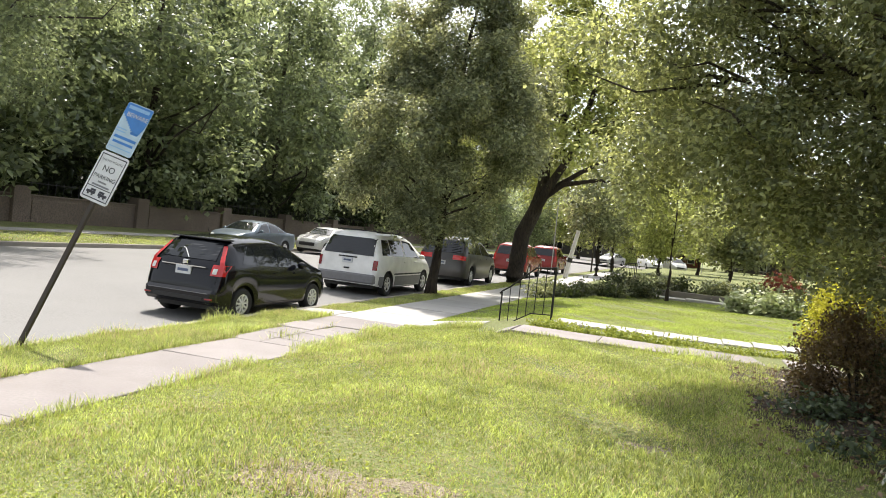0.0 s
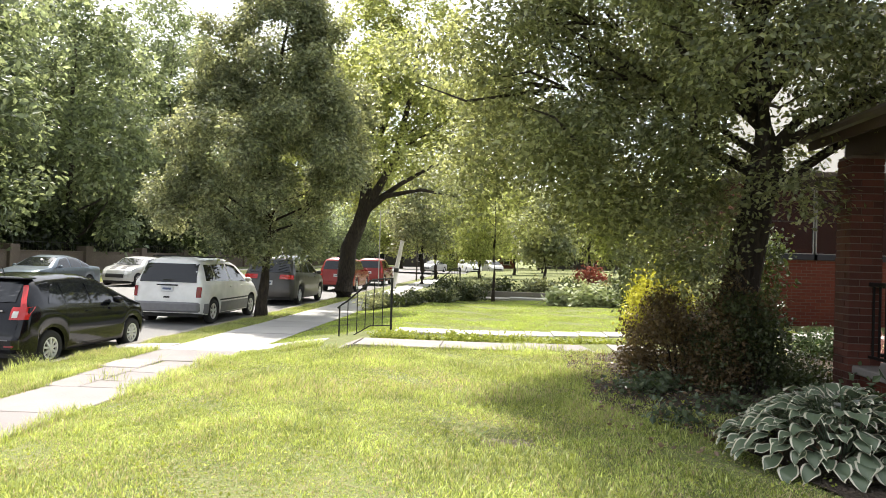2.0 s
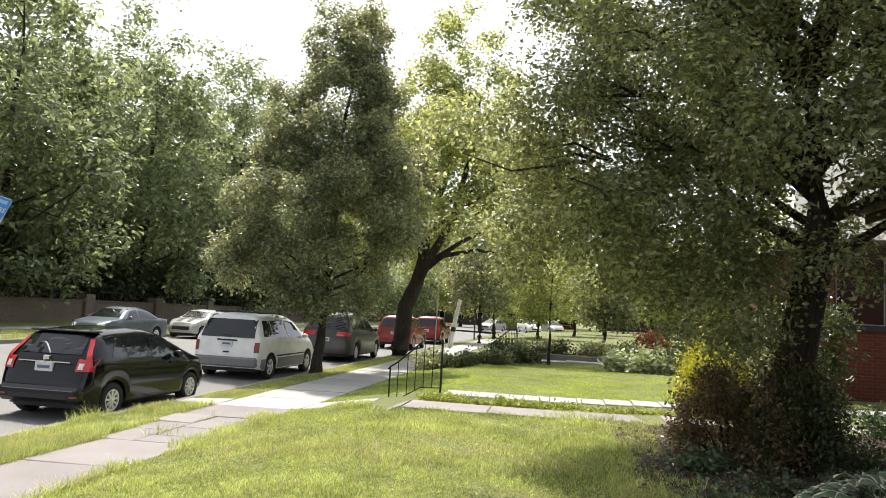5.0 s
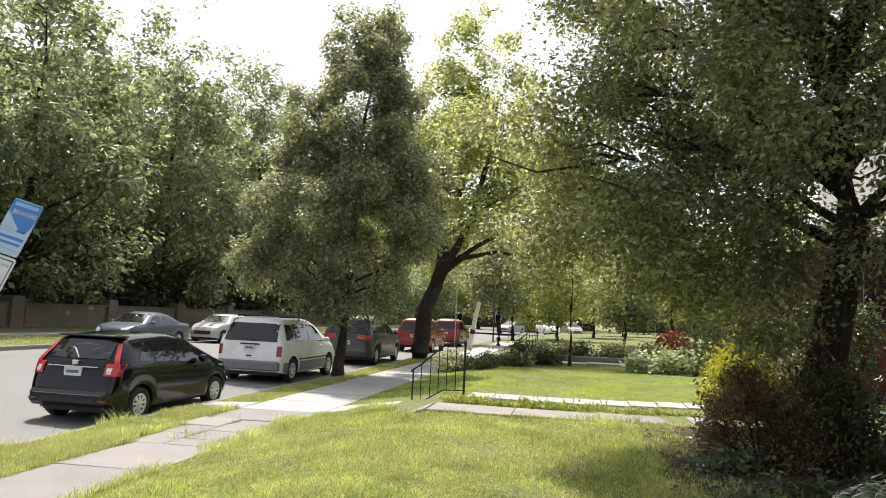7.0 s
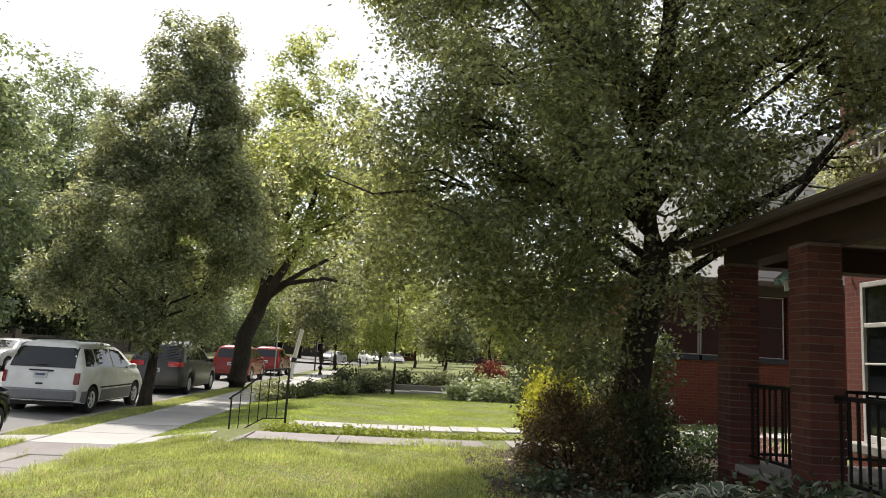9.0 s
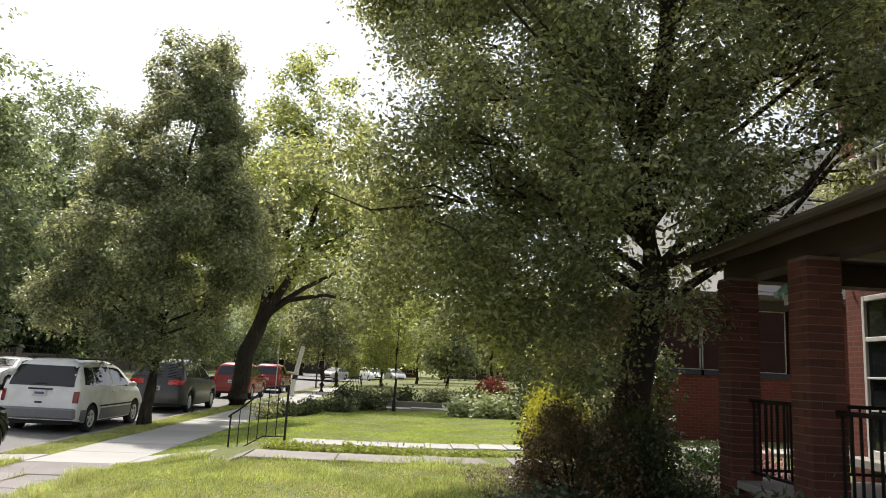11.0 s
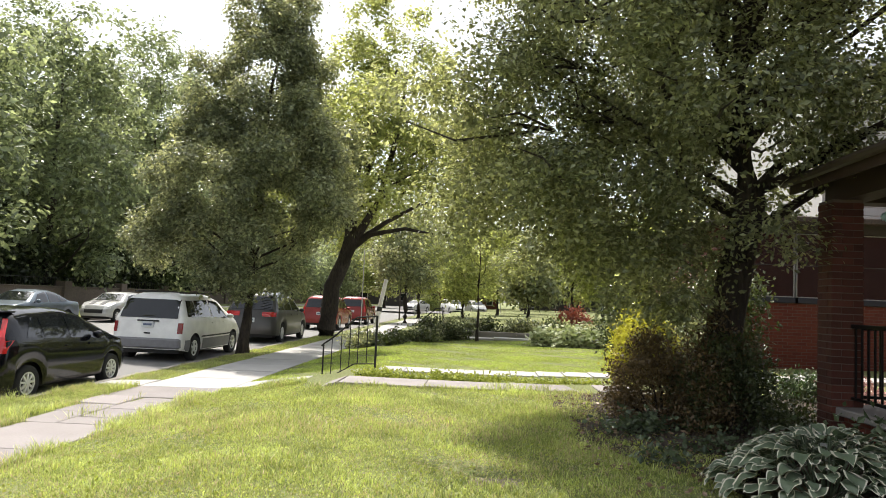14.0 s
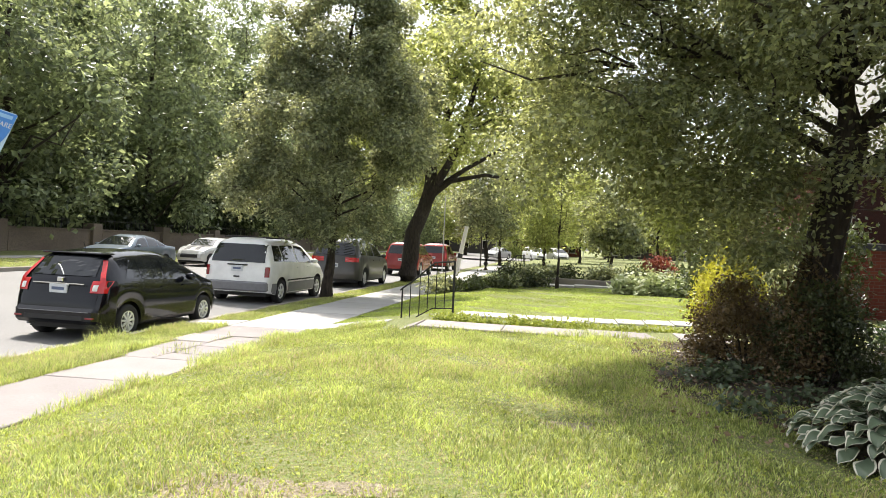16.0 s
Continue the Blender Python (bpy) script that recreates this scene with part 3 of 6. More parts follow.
def car(name, sh, m, paint, label, windows, rear_glass, shield, tails, extras=(), group="", spokes=9, cladding=None, plate_z=0.85, rear_plate=True, heads=(0.62, 0.78, 0.45, 0.72)):
    """A car at the pose m, tail towards its -y."""
    c = tagged(empty(name, m), label, "car", group)
    part("body", sh.body(), paint, c, smooth=True)
    zf = sh.sill
    part("underbody", box(-sh.half + 0.2, sh.half - 0.2, -sh.L / 2 + 0.25, sh.L / 2 - 0.25, zf - 0.06, zf + 0.5), M["trim"], c)
    if cladding:
        z0, z1, mat = cladding
        us = [0.18, sh.wheels[0] - sh.arch - 0.01, sh.wheels[0] + sh.arch + 0.01, sh.wheels[1] - sh.arch - 0.01, sh.wheels[1] + sh.arch + 0.01, sh.L - 0.18]
        for right in (True, False):
            for a, b in ((us[0], us[1]), (us[2], us[3]), (us[4], us[5])):
                part("cladding", sh.side([(a, z0 + 0.02), (b, z0 + 0.02), (b, z1), (a, z1)], 0.012, right=right), mat, c)
    for right in (True, False):
        for w in windows:
            part("side_window", sh.side(w, right=right), M["glass"], c)
        for du in sh.wheels:
            x = (sh.half - 0.13) * (1 if right else -1)
            wh = part("wheel", disc(sh.R * 0.6, x * 0 - 0.02), M["trim"], c)
            wh.location = (x, du - sh.L / 2, sh.R)
            part("tyre", wheel_mesh(sh.R, 0.2, 1 if right else -1), M["tyre"], wh, smooth=True)
            part("rim", rim_mesh(sh.R, 0.2, 1 if right else -1, spokes), M["rim"], wh)
        zc = sh.belt(sh.L * 0.5)
        for hu in (0.40, 0.58):
            v = sh.width(sh.L * hu, zc - 0.09)
            b = box(v - 0.005, v + 0.03, sh.L * (hu - 0.5), sh.L * (hu - 0.5) + 0.17, zc - 0.105, zc - 0.075, 0.006)
            if not right:
                bmesh.ops.scale(b, vec=(-1, 1, 1), verts=b.verts)
                bmesh.ops.reverse_faces(b, faces=b.faces)
            part("door_handle", b, paint, c)
        um = windows[-1][1][0] - 0.12 if windows else sh.L * 0.68
        v = sh.width(um, zc) + 0.02
        b = bmesh.new()
        bmesh.ops.create_icosphere(b, subdivisions=2, radius=1, matrix=Matrix.Translation((v + 0.09, um - sh.L / 2, zc + 0.07)) @ Matrix.Diagonal((0.11, 0.06, 0.075, 1)))
        if not right:
            bmesh.ops.scale(b, vec=(-1, 1, 1), verts=b.verts)
            bmesh.ops.reverse_faces(b, faces=b.faces)
        part("wing_mirror", b, paint, c, smooth=True)
    z0, z1, v, tp = rear_glass
    part("rear_window", sh.end(z0, z1, -v, v, True, 0.016, 14, tp), M["glass"], c)
    z0, z1, v, tp = shield
    part("windscreen", sh.end(z0, z1, -v, v, False, 0.016, 14, tp), M["glass"], c)
    for s in (1, -1):
        for z0, z1, a, b, mat, tp in tails:
            part("tail_light", sh.end(z0, z1, s * a, s * b, True, 0.03 if mat == "clear_lens" else 0.018, 6, tp), M[mat], c)
        h0, h1, a, b = heads
        part("headlight", sh.end(h0, h1, s * a, s * b, False, 0.012, 4), M["clear_lens"], c)
    part("grille", sh.end(heads[0] - 0.2, heads[0] - 0.02, -0.45, 0.45, False, 0.01, 4), M["trim"], c)
    if rear_plate:
        us = np.linspace(0, 0.6, 121)
        u0 = max(us[[sh.width(float(u), plate_z + dz) >= 0.17 for u in us]][0] for dz in (0.0, 0.07)) - sh.L / 2
        pl = part("number_plate", box(-0.16, 0.16, u0 - 0.03, u0 + 0.02, plate_z, plate_z + 0.15, 0.006), M["plate"], c)
        part("plate_bar", box(-0.11, 0.11, u0 - 0.035, u0 - 0.029, plate_z + 0.05, plate_z + 0.10), M["plate_bar"], pl)
    for nm, b, mat, smooth in extras:
        part(nm, b, mat, c, smooth=smooth)
    return c


def tube(path, r, sides=6):
    return tube_into(bmesh.new(), path, [r] * len(path), sides)


# ---- the parked cars ----
black, white, graphite, red = car_materials("black_paint", (0.004, 0.0045, 0.007), 0.0, 0.12), car_materials("white_paint", (0.84, 0.84, 0.82), 0.0, 0.35), car_materials("graphite_paint", (0.085, 0.082, 0.08), 0.5, 0.3), car_materials("red_paint", (0.26, 0.035, 0.03), 0.2)
teal, silver = car_materials("teal_silver_paint", (0.13, 0.16, 0.19), 0.5, 0.3), car_materials("silver_paint", (0.45, 0.45, 0.43), 0.4, 0.3)
M["grey_clad"] = plain("grey_bumper", (0.20, 0.20, 0.21), 0.6)

hatch = Shell(4.06, 0.85, [(0, 0.60), (0.03, 0.72), (0.08, 0.93), (0.14, 1.03), (0.30, 1.25), (0.44, 1.43), (0.52, 1.475), (0.9, 1.51), (1.5, 1.525), (2.0, 1.50), (2.4, 1.42), (3.0, 1.12), (3.3, 1.0), (3.75, 0.87), (3.98, 0.72), (4.06, 0.55)],
              [(0, 0.55), (0.2, 1.0), (0.5, 1.04), (1.2, 1.0), (2.2, 0.95), (3.1, 0.92), (3.6, 0.85), (4.06, 0.55)], 0.24,
              [(0, 0.80), (0.05, 0.88), (0.15, 0.95), (0.35, 0.985), (0.8, 1.0), (3.0, 1.0), (3.6, 0.96), (3.9, 0.84), (4.06, 0.62)], (0.72, 3.25), 0.30, 0.19)
hatch_extras = [
    ("rear_spoiler", box(-0.58, 0.58, -1.66, -1.40, 1.455, 1.485, 0.012), black, False),
    ("wiper", tube([(0.0, -1.86, 1.10), (-0.16, -1.76, 1.25), (-0.20, -1.76, 1.27)], 0.012), M["clear_lens"], False),
    ("badge", box(-0.055, 0.055, -1.96, -1.90, 0.985, 1.065, 0.01), M["chrome"], False),
    ("chrome_strip", box(-0.46, 0.46, -1.99, -1.965, 0.955, 0.972), M["chrome"], False),
    ("rear_bumper", box(-0.74, 0.74, -2.085, -1.80, 0.29, 0.58, 0.07), black, False),
    ("bumper_crease", box(-0.62, 0.62, -2.09, -2.06, 0.50, 0.512), M["grey_clad"], False),
    ("bumper_insert", box(-0.52, 0.52, -2.092, -2.06, 0.36, 0.44, 0.008), M["trim"], False),
    ("reflector", box(-0.70, -0.56, -2.088, -2.05, 0.39, 0.425, 0.006), M["dark_lens"], False),
    ("reflector", box(0.56, 0.70, -2.088, -2.05, 0.39, 0.425, 0.006), M["dark_lens"], False),
    ("antenna", tube([(0, -1.35, 1.52), (0, -1.42, 1.66)], 0.006), M["trim"], False),
    ("exhaust", tube([(-0.5, -1.9, 0.27), (-0.5, -2.02, 0.27)], 0.025), M["grey_clad"], False),
]
car("parked_car", hatch, pose(-8.0, 12.3, 0.02) @ Matrix.Diagonal((1, 1, 0.955, 1)), black, "black compact hatchback with red tail lights, parked at the kerb",
    [[(0.62, 1.06), (1.02, 1.03), (1.02, 1.35), (0.84, 1.38)], [(1.08, 1.03), (1.75, 1.0), (1.72, 1.42), (1.06, 1.38)], [(1.82, 1.0), (2.62, 0.965), (2.36, 1.30), (1.80, 1.42)]],
    (1.09, 1.42, 0.56, 0.92), (1.02, 1.40, 0.62, 0.86),
    [(0.82, 1.02, 0.56, 0.80, "red_lens", 1.0), (1.02, 1.36, 0.675, 0.76, "red_lens", 0.80), (0.85, 0.95, 0.60, 0.68, "clear_lens", 1.0)],
    hatch_extras, "cars parked at the kerb", plate_z=0.80)

van = Shell(4.75, 0.96, [(0, 0.50), (0.02, 0.62), (0.05, 0.95), (0.10, 1.15), (0.30, 1.62), (0.38, 1.70), (0.6, 1.735), (1.6, 1.75), (2.6, 1.70), (3.0, 1.60), (3.7, 1.12), (4.0, 1.02), (4.5, 0.90), (4.68, 0.75), (4.75, 0.55)],
            [(0, 0.5), (0.12, 1.05), (0.5, 1.10), (1.5, 1.09), (3.0, 1.03), (3.8, 0.97), (4.75, 0.55)], 0.26,
            [(0, 0.86), (0.05, 0.92), (0.15, 0.97), (0.4, 1.0), (4.0, 1.0), (4.45, 0.92), (4.75, 0.68)], (0.86, 3.72), 0.33, 0.20)
van_extras = [
    ("roof_rail", box(0.58, 0.62, -1.9, 0.3, 1.745, 1.785, 0.008), M["trim"], False),
    ("roof_rail", box(-0.62, -0.58, -1.9, 0.3, 1.745, 1.785, 0.008), M["trim"], False),
    ("crossbar", box(-0.62, 0.62, -1.75, -1.70, 1.765, 1.795, 0.008), M["trim"], False),
    ("rear_bumper", box(-0.88, 0.88, -2.43, -2.20, 0.34, 0.60, 0.04), M["grey_clad"], False),
    ("tailgate_handle", box(-0.28, 0.28, -2.345, -2.30, 1.015, 1.05, 0.006), M["trim"], False),
    ("latch", box(-0.08, 0.08, -2.37, -2.33, 0.70, 0.74, 0.006), M["trim"], False),
    ("side_moulding", van.side([(1.2, 0.60), (3.4, 0.60), (3.4, 0.64), (1.2, 0.64)], 0.014), M["trim"], False),
]
car("parked_car", van, pose(-8.55, 20.1, 0.02), white, "white minivan with grey bumpers and roof rack at the kerb",
    [[(0.36, 1.15), (0.95, 1.14), (0.95, 1.56), (0.52, 1.57)], [(1.0, 1.14), (1.95, 1.12), (1.93, 1.58), (1.0, 1.57)], [(2.05, 1.12), (3.25, 1.06), (2.72, 1.52), (2.03, 1.58)]],
    (1.10, 1.58, 0.76, 0.92), (1.1, 1.58, 0.78, 0.84),
    [(0.72, 0.99, 0.78, 0.90, "dark_lens", 1.0)], van_extras, "cars parked at the kerb", 5, (0.26, 0.56, M["grey_clad"]), 0.86)

mini = Shell(5.1, 0.99, [(0, 0.55), (0.03, 0.75), (0.06, 1.0), (0.12, 1.15), (0.38, 1.6), (0.5, 1.69), (0.8, 1.73), (1.8, 1.75), (2.7, 1.70), (3.2, 1.58), (4.0, 1.12), (4.4, 1.02), (4.85, 0.88), (5.1, 0.6)],
             [(0, 0.55), (0.15, 1.08), (0.5, 1.12), (1.5, 1.10), (3.2, 1.04), (4.1, 0.97), (5.1, 0.6)], 0.25,
             [(0, 0.84), (0.06, 0.91), (0.18, 0.97), (0.45, 1.0), (4.3, 1.0), (4.8, 0.9), (5.1, 0.66)], (1.0, 4.0), 0.34, 0.20)
car("parked_car", mini, pose(-8.55, 28.35, 0.02) @ Matrix.Diagonal((1, 1, 1.06, 1)), graphite, "dark grey minivan with wide red tail lights, parked at the kerb",
    [[(0.42, 1.18), (1.15, 1.16), (1.15, 1.58), (0.62, 1.58)], [(1.22, 1.16), (2.2, 1.13), (2.18, 1.6), (1.22, 1.58)], [(2.3, 1.13), (3.5, 1.08), (2.95, 1.52), (2.28, 1.6)]],
    (1.16, 1.60, 0.78, 0.88), (1.12, 1.55, 0.8, 0.84),
    [(0.92, 1.08, 0.42, 0.93, "red_lens", 1.0)], [("roof_rail", box(0.62, 0.66, -1.9, 0.5, 1.745, 1.785, 0.008), M["chrome"], False), ("rear_wiper", tube([(0, -2.33, 1.18), (0.3, -2.3, 1.22)], 0.012), M["trim"], False)], "cars parked at the kerb", 10, None, 0.72)

suv = Shell(4.9, 0.95, [(0, 0.6), (0.04, 0.9), (0.1, 1.1), (0.3, 1.62), (0.42, 1.74), (0.8, 1.79), (1.8, 1.80), (2.6, 1.74), (3.3, 1.16), (3.8, 1.10), (4.5, 1.02), (4.8, 0.9), (4.9, 0.6)],
            [(0, 0.6), (0.15, 1.1), (0.5, 1.14), (3.2, 1.06), (4.2, 1.0), (4.9, 0.6)], 0.32,
            [(0, 0.88), (0.06, 0.94), (0.2, 0.99), (4.3, 1.0), (4.75, 0.92), (4.9, 0.78)], (0.95, 3.75), 0.37, 0.14)
car("parked_car", suv, pose(-8.5, 39.2, 0.03), red, "dull red sport utility vehicle parked beyond the big tree",
    [[(0.45, 1.2), (1.2, 1.18), (1.2, 1.64), (0.55, 1.64)], [(1.28, 1.18), (2.05, 1.15), (2.05, 1.66), (1.28, 1.64)], [(2.15, 1.15), (3.0, 1.12), (2.7, 1.55), (2.13, 1.66)]],
    (1.18, 1.62, 0.74, 0.9), (1.18, 1.68, 0.74, 0.86), [(0.85, 1.2, 0.78, 0.9, "red_lens", 1.0)], (), "cars parked at the kerb", 6, None, 0.8)

car("parked_car", suv, pose(-8.5, 48.5, 0.03), red, "dark red sport utility vehicle far along the kerb",
    [[(0.45, 1.2), (1.2, 1.18), (1.2, 1.64), (0.55, 1.64)], [(1.28, 1.18), (2.05, 1.15), (2.05, 1.66), (1.28, 1.64)], [(2.15, 1.15), (3.0, 1.12), (2.7, 1.55), (2.13, 1.66)]],
    (1.18, 1.62, 0.74, 0.9), (1.18, 1.68, 0.74, 0.86), [(0.85, 1.2, 0.78, 0.9, "red_lens", 1.0)], (), "cars parked at the kerb", 6, None, 0.8)

sedan = Shell(4.7, 0.89, [(0, 0.6), (0.05, 0.85), (0.15, 0.98), (0.9, 1.04), (1.5, 1.36), (1.9, 1.43), (2.5, 1.44), (2.9, 1.37), (3.55, 1.0), (4.2, 0.9), (4.55, 0.78), (4.7, 0.55)],
              [(0, 0.55), (0.15, 0.93), (1.2, 0.97), (3.4, 0.92), (4.2, 0.84), (4.7, 0.5)], 0.22,
              [(0, 0.82), (0.08, 0.9), (0.25, 0.97), (0.6, 1.0), (3.9, 1.0), (4.4, 0.92), (4.7, 0.7)], (1.0, 3.75), 0.31, 0.20)
sedan_windows = [[(1.05, 1.0), (1.55, 0.99), (1.6, 1.34), (1.5, 1.30)], [(1.6, 0.99), (2.3, 0.98), (2.28, 1.38), (1.65, 1.36)], [(2.38, 0.98), (3.3, 0.95), (2.85, 1.28), (2.36, 1.38)]]
car("parked_car", sedan, pose(-18.2, 27.6, 0.15, 0, 0, 180), teal, "teal-silver saloon car parked facing the camera across the street", sedan_windows,
    (1.06, 1.36, 0.6, 0.85), (1.02, 1.36, 0.66, 0.84), [(0.7, 0.86, 0.5, 0.82, "red_lens", 1.0)], (), "cars parked across the street", 7, None, 0.72)

coupe = Shell(3.75, 0.85, [(0, 0.6), (0.05, 0.85), (0.12, 1.0), (0.35, 1.30), (0.5, 1.39), (1.2, 1.42), (1.9, 1.38), (2.5, 1.02), (3.2, 0.92), (3.6, 0.78), (3.75, 0.55)],
              [(0, 0.55), (0.15, 0.95), (2.4, 0.9), (3.2, 0.84), (3.75, 0.5)], 0.22,
              [(0, 0.84), (0.08, 0.92), (0.25, 0.98), (0.6, 1.0), (3.0, 1.0), (3.5, 0.92), (3.75, 0.74)], (0.62, 3.05), 0.30, 0.14)


def bonnet_stripe(sh, v0, v1):
    bm = bmesh.new()
    us = np.linspace(sh.L - 1.15, sh.L - 0.2, 9)
    g = [[bm.verts.new((v, u - sh.L / 2, float(sh.top(u)) + 0.024)) for v in (v0, v1)] for u in us]
    for a, b in zip(g, g[1:]):
        bm.faces.new((a[0], a[1], b[1], b[0]))
    return bm


car("parked_car", coupe, pose(-18.2, 34.3, 0.15, 0, 0, 180), silver, "small silver hatchback with dark bonnet stripes, parked across the street",
    [[(0.5, 1.0), (1.2, 0.97), (1.2, 1.32), (0.6, 1.3)], [(1.28, 0.97), (2.25, 0.94), (1.9, 1.25), (1.28, 1.33)]],
    (1.0, 1.3, 0.6, 0.88), (1.02, 1.34, 0.64, 0.86), [(0.7, 0.9, 0.66, 0.8, "red_lens", 1.0)],
    [("bonnet_stripe", bonnet_stripe(coupe, a, b), M["trim"], False) for a, b in ((0.14, 0.38), (-0.38, -0.14))], "cars parked across the street", 8, None, 0.6)
for at, turn, paint, what in (((-12.6, 73.0, 0.03), 180, white, "white saloon car far down the street"), ((-8.2, 90, 0.25), 160, silver, "silver saloon car on the far cross street")):
    car("distant_car", sedan, pose(*at, 0, 0, turn), paint, what, sedan_windows, (1.06, 1.36, 0.6, 0.85), (1.02, 1.36, 0.66, 0.84), [(0.7, 0.86, 0.5, 0.82, "red_lens", 1.0)], (), "cars far off", 7)
for at, turn, paint, what in (((-3.7, 92, 0.25), 200, white, "white van parked far off beyond the lawns"), ((-0.9, 95, 0.25), 200, silver, "silver van parked far off beside a white one")):
    car("distant_car", mini, pose(*at, 0, 0, turn), paint, what, [[(0.42, 1.18), (1.15, 1.16), (1.15, 1.58), (0.62, 1.58)], [(1.22, 1.16), (2.2, 1.13), (2.18, 1.6), (1.22, 1.58)], [(2.3, 1.13), (3.5, 1.08), (2.95, 1.52), (2.28, 1.6)]],
        (1.16, 1.60, 0.78, 0.88), (1.12, 1.55, 0.8, 0.84), [(0.92, 1.08, 0.6, 0.93, "red_lens", 1.0)], (), "cars far off", 10)
def soil_patch(cx, cy, rx, ry, seed):
    """A thin spot of bare earth with a ragged edge."""
    bm = bmesh.new()
    n = 40
    c = bm.verts.new((cx, cy, float(height(cx, cy)) + 0.012))
    ring = []
    for i in range(n):
        u = 2 * math.pi * i / n
        k = 1 + 0.35 * noise.noise((math.cos(u) * 1.6 + seed, math.sin(u) * 1.6, seed * 3.1)) + 0.2 * noise.noise((math.cos(u) * 6, math.sin(u) * 6 + seed, 2))
        x, y = cx + rx * k * math.cos(u), cy + ry * k * math.sin(u)
        ring.append(bm.verts.new((x, y, float(height(x, y)) + 0.002)))
    for a, b in zip(ring, ring[1:] + ring[:1]):
        bm.faces.new((c, a, b))
    return tagged(part("bare_soil", bm, M["dry_soil"], smooth=True), "bare dry earth showing through the thin lawn", "soil", "bare spots", kind="structure")


for i, (x, y, rx, ry) in enumerate(((-1.7, 3.65, 0.5, 0.26), (-0.9, 3.35, 0.38, 0.2), (0.1, 5.6, 0.22, 0.15), (0.3, 3.4, 0.36, 0.2), (-2.4, 3.3, 0.3, 0.16), (-1.1, 3.85, 0.25, 0.12))):
    soil_patch(x, y, rx, ry, i + 1)


# ---- trees ----
def leaf_cloud(rng, centres, sizes, flat=1.0, droop=0.25, wide=0.30, facing=None):
    """Leaves of four corners, bent along the middle: places and faces. facing: which way their upper sides tend to look."""
    n = len(centres)
    a = rng.normal(size=(n, 3))
    a[:, 2] = a[:, 2] * flat - droop
    if facing is None:
        a /= np.linalg.norm(a, axis=1)[:, None]
        b = np.cross(a, rng.normal(size=(n, 3)) * 0.7 + (0, 0, 0.9))
        b /= np.linalg.norm(b, axis=1)[:, None] + 1e-6
        c = np.cross(a, b)
    else:
        c = facing + rng.normal(size=(n, 3)) * 0.42
        c /= np.linalg.norm(c, axis=1)[:, None] + 1e-6
        a -= (a * c).sum(1)[:, None] * c
        a /= np.linalg.norm(a, axis=1)[:, None] + 1e-6
        b = np.cross(c, a)
    s = sizes[:, None]
    v = np.stack([centres, centres + a * s * 0.45 + b * s * wide + c * s * 0.09, centres + a * s, centres + a * s * 0.45 - b * s * wide + c * s * 0.09], 1).reshape(-1, 3)
    return v, np.arange(n * 4).reshape(n, 4)


def crown_points(rng, n, lobes, profile, base, top, lobe_r, extra=(), squash=0.75):
    """Places of leaf clusters and the way out of their lobe: lobes set unevenly through the crown's profile, each thicker at its skin."""
    h = rng.random(lobes * 6)
    r = np.interp(h, *profile)
    keep = rng.random(len(h)) < (r / max(profile[1])) ** 1.6 + 0.06
    h, r = h[keep][:lobes], r[keep][:lobes]
    u = rng.random(len(h)) * 2 * np.pi
    q = rng.random(len(h)) ** 0.5
    c = np.stack([np.cos(u) * r * q, np.sin(u) * r * q, base + h * (top - base)], 1)
    size = lobe_r * rng.uniform(0.55, 1.3, len(c)) * (0.55 + 0.6 * r / max(profile[1]))
    if extra:
        c, size = np.r_[c, [e[:3] for e in extra]], np.r_[size, [e[3] for e in extra]]
    k = rng.choice(len(c), n, p=size ** 2 / (size ** 2).sum())
    d = rng.normal(size=(n, 3))
    d /= np.linalg.norm(d, axis=1)[:, None]
    p = c[k] + d * (size[k] * rng.random(n) ** 0.36)[:, None] * (1, 1, squash)
    return np.c_[p, d], c


